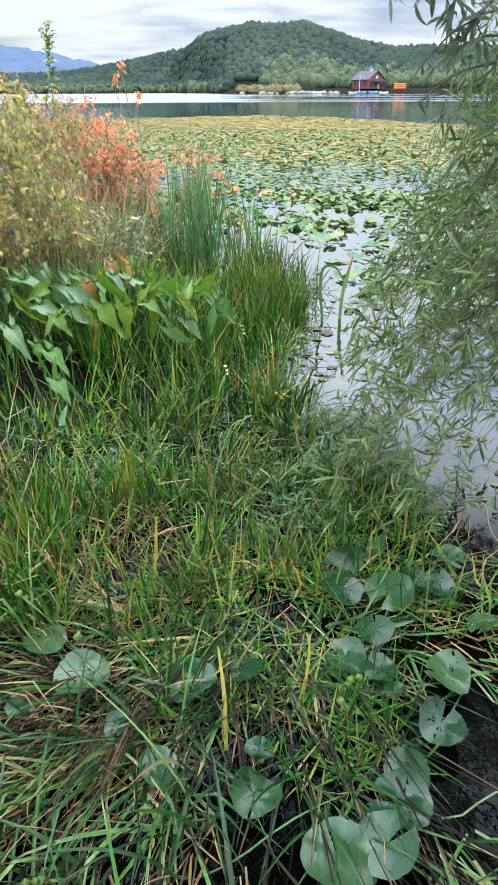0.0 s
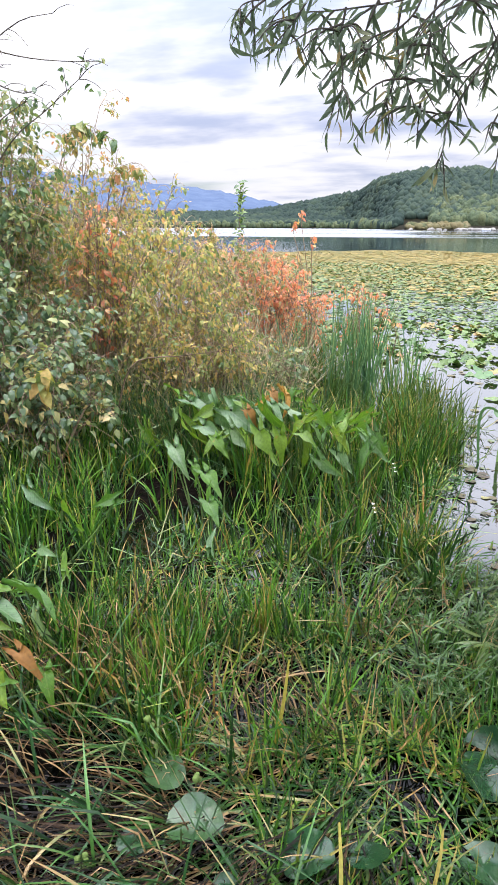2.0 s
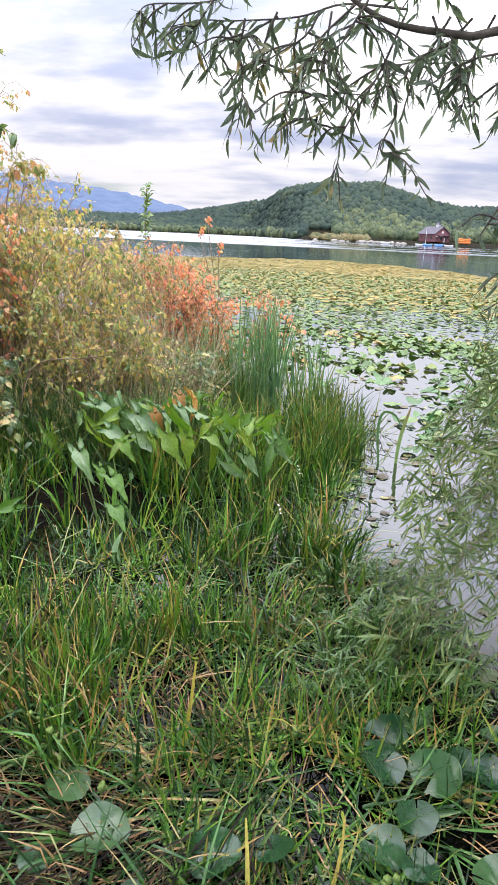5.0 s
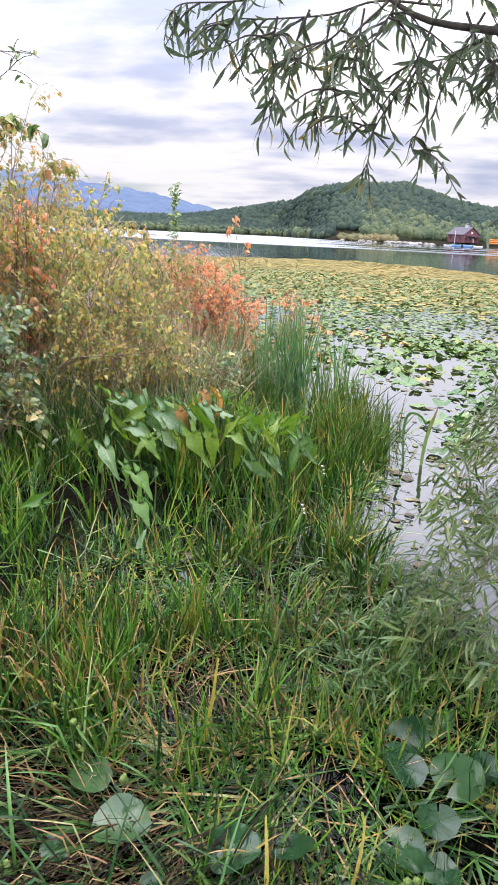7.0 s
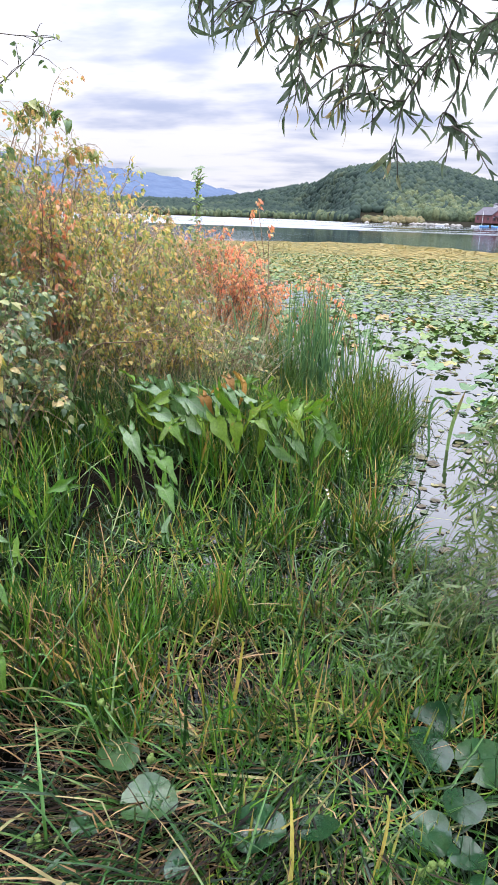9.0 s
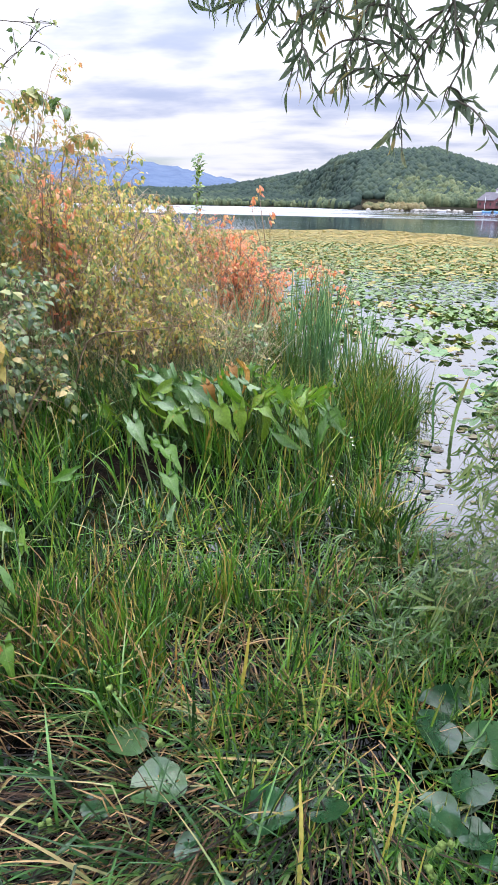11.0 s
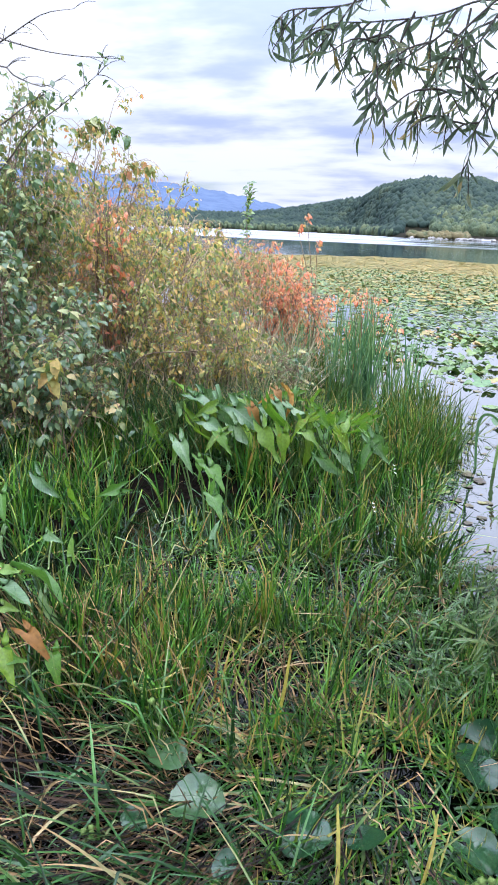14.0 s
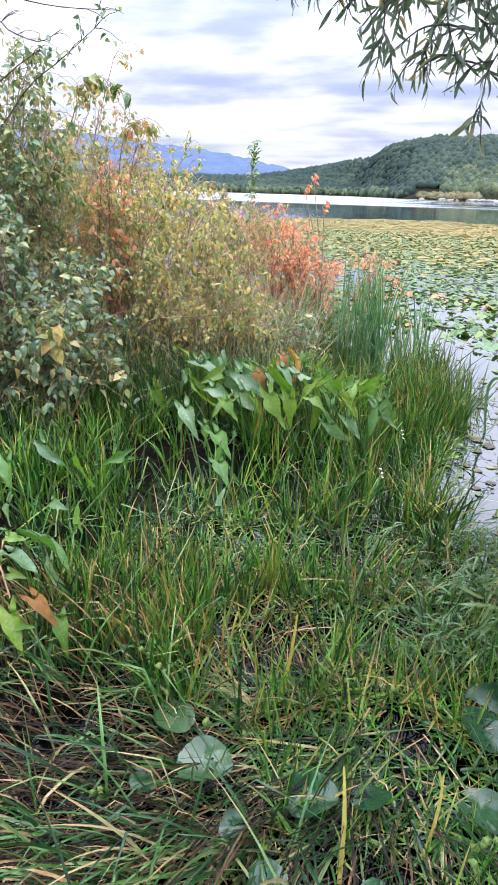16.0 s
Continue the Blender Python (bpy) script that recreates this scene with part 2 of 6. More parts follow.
M_WILLOW_EACH = leaf_material("willow_leaf_near", ((0.0, (0.11, 0.16, 0.12)), (0.5, (0.18, 0.25, 0.19)), (0.93, (0.27, 0.36, 0.26)), (1.0, (0.45, 0.34, 0.14))), 0.28, 0.6, 0.42, rand="each", patch=3.0)
M_WILLOWHERB = leaf_material("waterside_herb_leaf", ((0.0, (0.04, 0.115, 0.025)), (0.5, (0.09, 0.19, 0.05)), (0.85, (0.17, 0.28, 0.095)), (1.0, (0.34, 0.38, 0.18))), 0.26, 0.7, 0.3, patch=2.0)
M_LILY = veined_material("lily_leaf_waxy", ((0.0, (0.012, 0.055, 0.02)), (0.5, (0.025, 0.085, 0.032)), (1.0, (0.06, 0.13, 0.045))), (0.08, 0.16, 0.07), "round", 0.17, 0.75, 0.06, (0.09, 0.085, 0.035))
M_ARUM = veined_material("arrow_leaf", ((0.0, (0.08, 0.21, 0.035)), (0.5, (0.14, 0.3, 0.045)), (1.0, (0.24, 0.39, 0.07))), (0.2, 0.32, 0.1), "arrow", 0.3, 0.6, 0.36)
M_ARUM_YOUNG = veined_material("arrow_leaf_young", ((0.0, (0.1, 0.24, 0.02)), (0.5, (0.16, 0.33, 0.03)), (1.0, (0.26, 0.38, 0.04))), (0.25, 0.4, 0.08), "arrow", 0.36, 0.5, 0.45, (0.35, 0.28, 0.05))
M_ARUM_OLD = veined_material("arrow_leaf_waxy", ((0.0, (0.09, 0.2, 0.07)), (0.5, (0.14, 0.27, 0.1)), (1.0, (0.24, 0.36, 0.16))), (0.26, 0.36, 0.2), "arrow", 0.22, 0.75, 0.3)
M_BARK = plain_material("shrub_bark", (0.24, 0.17, 0.12), 0.8, 0.3, 12.0, 0.4)
M_TWIG = plain_material("tan_twig", (0.34, 0.25, 0.17), 0.8, 0.3, 12.0, 0.4)
M_TWIG_GREEN = plain_material("willow_twig", (0.17, 0.17, 0.09), 0.6, 0.4, 12.0, 0.3)
M_BARK_GREY = plain_material("willow_bark", (0.13, 0.115, 0.1), 0.85, 0.3, 9.0, 0.45)
M_STALK = plain_material("green_stalk", (0.11, 0.18, 0.05), 0.5, 0.4, 12.0, 0.25)
M_ROCK = plain_material("pale_rock", (0.25, 0.24, 0.225), 0.85, 0.3, 0.4, 0.3, 3.0)
M_BURR = plain_material("green_burr", (0.16, 0.24, 0.06), 0.7, 0.3, 30.0, 0.3, 300.0)

_m = Mat("lake_mud_and_bank")
_land = _m.n.new("ShaderNodeSeparateXYZ")
_m.l.new(_m.place(), _land.inputs[0])
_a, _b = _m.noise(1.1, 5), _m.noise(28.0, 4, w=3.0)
# mud and turf near-black: shade under the plants is put into their colour
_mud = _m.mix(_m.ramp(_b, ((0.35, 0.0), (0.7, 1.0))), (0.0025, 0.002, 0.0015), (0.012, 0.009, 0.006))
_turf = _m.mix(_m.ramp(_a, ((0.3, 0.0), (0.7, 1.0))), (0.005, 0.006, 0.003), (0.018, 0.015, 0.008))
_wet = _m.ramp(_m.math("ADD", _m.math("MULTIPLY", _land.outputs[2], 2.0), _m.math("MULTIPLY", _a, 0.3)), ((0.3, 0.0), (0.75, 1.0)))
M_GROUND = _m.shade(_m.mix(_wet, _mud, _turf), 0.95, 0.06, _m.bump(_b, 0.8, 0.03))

_m = Mat("lake_water")
_p = _m.n.new("ShaderNodeSeparateXYZ")
_m.l.new(_m.place(), _p.inputs[0])
_far = _m.ramp(_m.math("DIVIDE", _p.outputs[1], 400.0), ((0.1, 0.0), (0.3, 1.0)))
_streak = _m.ramp(_m.noise(1.0, 4, stretch=(0.004, 0.03, 1.0), w=1.3), ((0.48, 0.0), (0.6, 1.0)))
_open = _m.ramp(_m.math("ADD", _m.math("DIVIDE", _p.outputs[1], 700.0), _m.math("MULTIPLY", _streak, 0.03)), ((0.16, 0.0), (0.21, 1.0)))
_rough = _m.math("ADD", _m.math("MULTIPLY", _m.math("MULTIPLY", _far, _streak), 0.16), 0.02)
_side = _m.ramp(_m.math("ADD", _m.math("DIVIDE", _p.outputs[0], _p.outputs[1]), 0.5), ((0.45, 1.0), (0.54, 0.0)))
_rough = _m.math("ADD", _rough, _m.math("MULTIPLY", _m.math("MULTIPLY", _open, _side), 0.2))
_rip = _m.math("ADD", _m.noise(5.0, 3, stretch=(1.0, 0.6, 1.0)), _m.math("MULTIPLY", _m.noise(22.0, 2, w=5.0), 0.25))
_close = _m.ramp(_m.math("DIVIDE", _p.outputs[1], 10.0), ((0.16, 1.0), (0.3, 0.0)))
_rip = _m.math("ADD", _rip, _m.math("MULTIPLY", _m.math("MULTIPLY", _m.noise(30.0, 2, w=7.0), 0.12), _close))
_bump = _m.bump(_rip, 0.06, 0.05)
_m.shade((0.0018, 0.002, 0.0017), _rough, 0.35, _bump, ior=1.333)
_lw = _m.n.new("ShaderNodeLayerWeight")
_lw.inputs["Blend"].default_value = 0.5
_gl = _m.n.new("ShaderNodeBsdfGlossy")
_gl.inputs[0].default_value = (0.87, 0.92, 1.0, 1)
_m.l.new(_rough, _gl.inputs["Roughness"])
_m.l.new(_bump, _gl.inputs["Normal"])
_mx = _m.n.new("ShaderNodeMixShader")
_m.l.new(_m.ramp(_lw.outputs["Facing"], ((0.42, 0.0), (0.6, 0.28), (0.8, 0.5), (1.0, 0.82))), _mx.inputs[0])
_m.l.new(_m.out.inputs[0].links[0].from_socket, _mx.inputs[1])
_m.l.new(_gl.outputs[0], _mx.inputs[2])
_m.l.new(_mx.outputs[0], _m.out.inputs[0])
M_WATER = _m.m

_m = Mat("far_woods")
_i = _m.island()
_h = _m.noise(0.016, 4)
_f = _m.noise(0.5, 4, w=2.0)
_c = _m.ramp(_m.math("ADD", _m.math("MULTIPLY", _i, 0.55), _m.math("ADD", _m.math("MULTIPLY", _m.math("SUBTRACT", _h, 0.5), 1.9), 0.2)), ((0.0, (0.014, 0.026, 0.024)), (0.4, (0.024, 0.041, 0.034)), (0.75, (0.038, 0.057, 0.04)), (1.0, (0.06, 0.074, 0.044))))
M_WOODS = _m.shade(_m.mix(1.0, _c, _m.ramp(_f, ((0.3, 0.85), (0.7, 1.12))), "MULTIPLY"), 0.85, 0.1, _m.bump(_f, 0.5, 1.0))
_m = Mat("shore_tree_leaves")
_f = _m.noise(1.3, 4, w=2.0)
_c = _m.ramp(_m.island(), ((0.0, (0.05, 0.075, 0.045)), (0.5, (0.07, 0.098, 0.052)), (1.0, (0.105, 0.125, 0.06))))
M_SHORE_TREE = _m.shade(_m.mix(1.0, _c, _m.ramp(_f, ((0.3, 0.6), (0.7, 1.3))), "MULTIPLY"), 0.8, 0.2, _m.bump(_f, 1.0, 1.0))
_m = Mat("ochre_reeds")
_f = _m.noise(1.3, 4, w=2.0)
_c = _m.ramp(_m.island(), ((0.0, (0.1, 0.09, 0.05)), (0.5, (0.15, 0.125, 0.06)), (1.0, (0.075, 0.09, 0.045))))
M_REEDS = _m.shade(_m.mix(1.0, _c, _m.ramp(_f, ((0.3, 0.7), (0.7, 1.25))), "MULTIPLY"), 0.85, 0.2)
# the blue of distance haze is painted into the ridge's base colour
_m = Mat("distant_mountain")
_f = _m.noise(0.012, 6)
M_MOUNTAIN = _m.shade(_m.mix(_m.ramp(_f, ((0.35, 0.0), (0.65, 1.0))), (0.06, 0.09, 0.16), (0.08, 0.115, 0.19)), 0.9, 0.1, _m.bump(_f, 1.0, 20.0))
M_BARN = plain_material("maroon_boards", (0.17, 0.075, 0.085), 0.75, 0.3, 0.5, 0.2, 4.0)
M_ROOF = plain_material("grey_shingles", (0.1, 0.095, 0.12), 0.8, 0.3, 0.6, 0.2, 5.0)
M_WHITE = plain_material("white_paint", (0.58, 0.6, 0.64), 0.6, 0.4, 0.8, 0.08, 6.0)
M_BLUE = plain_material("blue_hull", (0.12, 0.3, 0.62), 0.4, 0.5, 0.8, 0.12, 6.0)
M_ORANGE = plain_material("orange_hull", (0.85, 0.22, 0.03), 0.4, 0.5, 0.8, 0.12, 6.0)
M_DARK = plain_material("dark_opening", (0.03, 0.03, 0.035), 0.4, 0.5, 0.8, 0.2, 6.0)
M_YELLOW = leaf_material("yellowed_blade", ((0.0, (0.42, 0.36, 0.06)), (1.0, (0.55, 0.42, 0.1))), 0.45, 0.4, 0.3, rand="each", patch=4.0, tip=(0.45, 0.32, 0.16))
M_PETAL = plain_material("white_petal", (0.75, 0.75, 0.72), 0.5, 0.4, 30.0, 0.06, 200.0)
M_SCRAP = leaf_material("floating_scrap", ((0.0, (0.05, 0.035, 0.02)), (0.5, (0.14, 0.12, 0.05)), (0.8, (0.12, 0.18, 0.07)), (1.0, (0.34, 0.28, 0.1))), 0.4, 0.5, 0.05, patch=2.0)

# ---- mesh helpers ----
rng = np.random.default_rng(7)


def mesh_of(name, verts, faces, material, uvs=None, smooth=True):
    """A mesh from arrays: verts (n, 3), faces (m, k) all of one size k, uvs one per vertex."""
    me = bpy.data.meshes.new(name)
    verts, faces = np.asarray(verts, np.float32), np.asarray(faces, np.int32)
    k = faces.shape[1]
    me.vertices.add(len(verts))
    me.vertices.foreach_set("co", verts.ravel())
    me.loops.add(faces.size)
    me.loops.foreach_set("vertex_index", faces.ravel())
    me.polygons.add(len(faces))
    me.polygons.foreach_set("loop_start", np.arange(0, faces.size, k, dtype=np.int32))
    me.polygons.foreach_set("use_smooth", np.full(len(faces), smooth, bool))
    if uvs is not None:
        layer = me.uv_layers.new(name="UVMap")
        layer.data.foreach_set("uv", np.asarray(uvs, np.float32)[faces.ravel()].ravel())
    me.update(calc_edges=True)
    me.validate()
    me.materials.append(material)
    return me


def under(ob, parent):
    ob.parent = parent
    return ob


def part(name, data, parent, label=""):
    ob = new(name, data)
    ob.parent = parent
    return tagged(ob, label)


def bm_mesh(name, bm, material, smooth=False):
    me = bpy.data.meshes.new(name)
    bm.to_mesh(me)
    bm.free()
    for p in me.polygons:
        p.use_smooth = smooth
    me.materials.append(material)
    return me


def unit(v):
    return v / np.maximum(np.linalg.norm(v, axis=-1, keepdims=True), 1e-9)


def frames_from(d, up):
    """Rotation matrices whose y axis is d and whose z axis is near up."""
    y = unit(d)
    x = unit(np.cross(y, up))
    z = np.cross(x, y)
    return np.stack([x, y, z], axis=-1)


def leaf_shape(width, rows, fold=0.25, curl=0.3, fat=0.45, wave=0.0):
    """A leaf of length 1 along y: (verts, quads, uvs). fat: where along it the leaf is widest."""
    v, uv = [], []
    for i in range(rows + 1):
        s = i / rows
        a = s / fat if s < fat else (1 - s) / (1 - fat)
        w = width * 0.5 * math.sin(min(1.0, a) * math.pi / 2) ** 0.8
        w = max(w, width * 0.02)
        y, z = s * math.cos(curl * s), -math.sin(curl * s) * s
        wz = wave * math.sin(s * 9.0)
        v += [(-w, y, z + fold * w + wz), (0, y, z), (w, y, z + fold * w - wz)]
        uv += [(0, s), (0.5, s), (1, s)]
    f = []
    for i in range(rows):
        for j in (0, 1):
            a = i * 3 + j
            f.append((a, a + 1, a + 4, a + 3))
    return np.array(v), np.array(f), np.array(uv)


def scatter(shape, turns, scales, places):
    """Copies of one shape, joined: turns (n, 3, 3), scales (n,) or (n, 3), places (n, 3)."""
    v, f, uv = shape
    n, k = len(places), len(v)
    scales = np.asarray(scales, float)
    scales = scales[:, None, None] if scales.ndim == 1 else scales[:, None, :]
    out = np.einsum("nij,nkj->nki", turns, v[None] * scales) + places[:, None, :]
    faces = f[None] + (np.arange(n) * k)[:, None, None]
    return out.reshape(-1, 3), faces.reshape(-1, f.shape[1]), np.tile(uv, (n, 1))


def join(*parts):
    vs, fs, us, o = [], [], [], 0
    for v, f, u in parts:
        vs.append(v), fs.append(f + o), us.append(u)
        o += len(v)
    return np.concatenate(vs), np.concatenate(fs), np.concatenate(us)


def blades(base, az, length, lean, bend, width, rows=5, fold=0.35, floor=0.012, kinked=0.0):
    """Grass: ribbons folded along the middle that rise from base, lean towards az and bend over; they lie down where they meet the water."""
    n = len(base)
    s = np.linspace(0, 1, rows + 1)
    mid = (s[1:] + s[:-1]) / 2
    th = lean[:, None] + bend[:, None] * mid[None] ** 1.4
    if kinked:
        knee = rng.uniform(0.4, 0.85, (n, 1))
        th = th + np.where(rng.random((n, 1)) < kinked, rng.uniform(0.6, 1.7, (n, 1)), 0.0) * (mid[None] > knee)
        th = np.minimum(th, 2.6)
    step = (length / rows)[:, None]
    h = np.concatenate([np.zeros((n, 1)), np.cumsum(np.sin(th) * step, 1)], 1)
    z = np.concatenate([np.zeros((n, 1)), np.cumsum(np.cos(th) * step, 1)], 1)
    wander = rng.normal(0, 0.05, (n, 1)) * length[:, None] * s[None] ** 2
    ca, sa = np.cos(az)[:, None], np.sin(az)[:, None]
    c = np.stack([base[:, :1] + ca * h - sa * wander, base[:, 1:2] + sa * h + ca * wander, base[:, 2:] + z], -1)
    c[..., 2] = np.maximum(c[..., 2], floor + 0.03 * rng.random((n, 1)) * s[None])
    tw = rng.normal(0, 0.5, (n, 1)) + rng.normal(0, 0.5, (n, 1)) * s[None]
    the = np.concatenate([th, th[:, -1:]], 1)
    side = np.stack([-sa * np.ones_like(the), ca * np.ones_like(the), np.zeros_like(the)], -1)
    nor = np.stack([-ca * np.cos(the), -sa * np.cos(the), np.sin(the)], -1)
    w = (width[:, None] * 0.5 * (0.65 + 0.6 * s - 1.25 * s**3)[None])[..., None]
    sd = side * np.cos(tw)[..., None] + nor * np.sin(tw)[..., None]
    up = nor * np.cos(tw)[..., None] - side * np.sin(tw)[..., None]
    v = np.stack([c - sd * w + up * w * fold, c, c + sd * w + up * w * fold], 2)
    uv = np.stack([np.broadcast_to(np.array([0, 0.5, 1.0])[None, None], (n, rows + 1, 3)), np.broadcast_to(s[None, :, None], (n, rows + 1, 3))], -1)
    k = (rows + 1) * 3
    f = np.array([(i * 3 + j, i * 3 + j + 1, i * 3 + j + 4, i * 3 + j + 3) for i in range(rows) for j in (0, 1)])
    faces = f[None] + (np.arange(n) * k)[:, None, None]
    return v.reshape(-1, 3), faces.reshape(-1, 4), uv.reshape(-1, 2)


def tube(points, r0, r1, sides=5):
    """A tapered round stem along a polyline: (verts, quads, uvs)."""
    p = np.asarray(points, float)
    n = len(p)
    d = unit(np.gradient(p, axis=0))
    ref = np.array([0.31, 0.17, 0.93]) if abs(d[0, 2]) < 0.9 else np.array([1.0, 0.2, 0.0])
    x = unit(np.cross(d, ref))
    y = np.cross(d, x)
    a = np.linspace(0, 2 * np.pi, sides, endpoint=False)
    r = np.linspace(r0, r1, n)[:, None, None]
    ring = p[:, None] + r * (np.cos(a)[None, :, None] * x[:, None] + np.sin(a)[None, :, None] * y[:, None])
    f = [(i * sides + j, i * sides + (j + 1) % sides, (i + 1) * sides + (j + 1) % sides, (i + 1) * sides + j) for i in range(n - 1) for j in range(sides)]
    uv = np.stack([np.tile(np.arange(sides) / sides, n), np.repeat(np.linspace(0, 1, n), sides)], -1)
    return ring.reshape(-1, 3), np.array(f), uv


def smooth_path(points, n):
    """A polyline through a few points, rounded (Catmull-Rom)."""
    p = np.asarray(points, float)
    p = np.concatenate([[2 * p[0] - p[1]], p, [2 * p[-1] - p[-2]]])
    out = []
    for t in np.linspace(0, len(p) - 3 - 1e-6, n):
        i, u = int(t), t - int(t)
        a, b, c, d = p[i : i + 4]
        out.append(0.5 * (2 * b + (c - a) * u + (2 * a - 5 * b + 4 * c - d) * u * u + (3 * b - a - 3 * c + d) * u**3))
    return np.array(out)


def lerp_table(x, table):
    xs, ys = zip(*table)
    return np.interp(x, xs, ys)


# ---- the setting: ground, water, hills ----
SHORE_R = ((-180, 3), (-95, 3), (-60, 40), (-40, 300), (-25, 650), (-6, 640), (-1.5, 402), (14, 402), (30, 330), (50, 120), (80, 12), (100, 3), (180, 3))
RIDGE_EL = ((-60, 0.77), (-30, 0.77), (-20, 0.77), (-15, 0.82), (-12.8, 1.12), (-10.7, 1.37), (-8.2, 1.87), (-4.9, 2.37), (-3.6, 3.12), (-2.4, 3.57), (0, 3.95), (2, 3.9), (4.2, 4.0), (6.1, 3.45), (8.5, 2.75), (11, 2.3), (13.4, 2.35), (20, 2.05), (40, 1.35), (60, 0.85))
RIDGE_D = ((-60, 900), (-15, 900), (-8, 860), (-3, 640), (12, 640), (20, 700), (60, 700))


def bank_edge(y):
    """The x of the grassy bank's edge over the open water, by the distance ahead."""
    return np.interp(y, (-5, 0.5, 1.9, 2.1, 2.46, 2.81, 3.33, 4.2, 4.95, 5.55, 6.0, 6.5, 7.2, 8.5, 14.0, 40.0), (1.9, 1.6, 0.95, 0.6, 0.42, 0.28, 0.17, 0.26, 0.38, 0.44, 0.34, -0.03, -0.62, -1.3, -4.5, -30.0))


def ground_height(x, y):
    az, r = np.degrees(np.arctan2(x, y)), np.hypot(x, y)
    shore = lerp_table(az, SHORE_R)
    d = lerp_table(az, RIDGE_D)
    top = np.tan(np.radians(lerp_table(az, RIDGE_EL))) * d
    s = np.clip((r - shore - 35) / np.maximum(d - shore - 35, 1), 0, 1)
    down = np.clip((r - d) / 1500, 0, 1)
    far = 2.6 * np.clip((r - shore) / 30, -1, 1) + top * (s * s * (3 - 2 * s)) * (1 - 0.8 * down)
    far = np.where(np.abs(az) > 75, 0.5 + 0.004 * r, far)
    far = np.where(r < shore, -1.2, far)
    inland = np.clip((bank_edge(y) - x) / 2.2, -0.5, 1.6)
    near = -0.09 + 0.05 * np.sin(3.1 * x + 1.0) * np.sin(2.7 * y) + np.where(inland > 0, 0.3 * np.maximum(inland - 0.55, 0) ** 1.2, 0.5 * inland)
    near = near + 0.13 * np.clip(inland / 0.12, 0, 1) * np.clip((y - 2.6) / 0.8, 0, 1)
    near = near + 0.5 * np.clip((0.45 - y) / 1.2, 0, 1) ** 1.5 - 0.05
    k = np.clip((r - 14) / 30, 0, 1)
    return near * (1 - k) + far * k


def ring_sheet(name, radii, azs, height, material):
    a = np.radians(azs)
    x, y = radii[:, None] * np.sin(a)[None], radii[:, None] * np.cos(a)[None]
    v = np.stack([x, y, height(x, y)], -1).reshape(-1, 3)
    m = len(azs)
    closed = abs(azs[-1] - azs[0]) > 350
    f = [(i * m + j, i * m + (j + 1) % m, (i + 1) * m + (j + 1) % m, (i + 1) * m + j) for i in range(len(radii) - 1) for j in range(m if closed else m - 1)]
    return mesh_of(name, v, np.array(f), material, v[:, :2])


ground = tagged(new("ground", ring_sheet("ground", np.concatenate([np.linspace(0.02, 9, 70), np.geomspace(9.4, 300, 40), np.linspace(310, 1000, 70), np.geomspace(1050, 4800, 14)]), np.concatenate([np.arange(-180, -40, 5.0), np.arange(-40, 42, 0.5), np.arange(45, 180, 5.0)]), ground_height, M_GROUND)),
                "wet mud and low grassy bank, colour blackened as shade under marsh plants", "ground", kind="structure")
_w = np.array([(-1400, -200, 0), (1400, -200, 0), (1400, 1100, 0), (-1400, 1100, 0)], float)
water = tagged(new("water", mesh_of("water", _w, np.array([(0, 1, 2, 3)]), M_WATER, _w[:, :2])), "calm dark lake water mirroring the bright sky", "lake", kind="structure")

MOUNTAIN_EL = ((-75, 2.33), (-50, 3.53), (-40, 4.33), (-31, 4.13), (-23.4, 3.53), (-21, 3.28), (-18.6, 3.08), (-15, 2.58), (-13.4, 2.23), (-10, 1.63), (0, 1.13), (15, 1.73), (40, 2.13))


def mountain_height(x, y):
    az, r = np.degrees(np.arctan2(x, y)), np.hypot(x, y)
    rough = 0.06 * np.sin(az * 2.9) + 0.035 * np.sin(az * 9.1 + 1) + 0.02 * np.sin(az * 23)
    top = np.tan(np.radians(lerp_table(az, MOUNTAIN_EL) + rough)) * 3600
    return top * np.clip(1 - ((r - 3600) / 1000) ** 2, 0, 1) - 2


tagged(new("backdrop", ring_sheet("backdrop", np.linspace(2600, 4600, 21), np.arange(-75, 41, 0.4), mountain_height, M_MOUNTAIN)), "wooded mountain ridge beyond the lake, haze painted as blue", "mountain", kind="structure")


# ---- far woods ----
def blob_shapes(count, seed, squash=1.0, point=0.0, fine=2, lump=0.29):
    """Lumpy crowns of radius about 1: icospheres pushed in and out."""
    r, shapes = np.random.default_rng(seed), []
    for i in range(count):
        bm = bmesh.new()
        bmesh.ops.create_icosphere(bm, subdivisions=fine, radius=1.0)
        v = np.array([p.co[:] for p in bm.verts])
        f = np.array([[q.index for q in p.verts] for p in bm.faces])
        bm.free()
        v *= (1 + r.uniform(-lump, lump, (len(v), 1)))
        v[:, 2] *= squash
        if point:
            v[:, :2] *= (1 - point * np.clip((v[:, 2] / squash + 0.6) / 1.6, 0, 1))[:, None]
        shapes.append((v, f, np.zeros((len(v), 2))))
    return shapes


def yaw_turns(a):
    z, o = np.zeros_like(a), np.ones_like(a)
    return np.stack([np.stack([np.cos(a), -np.sin(a), z], -1), np.stack([np.sin(a), np.cos(a), z], -1), np.stack([z, z, o], -1)], 1)


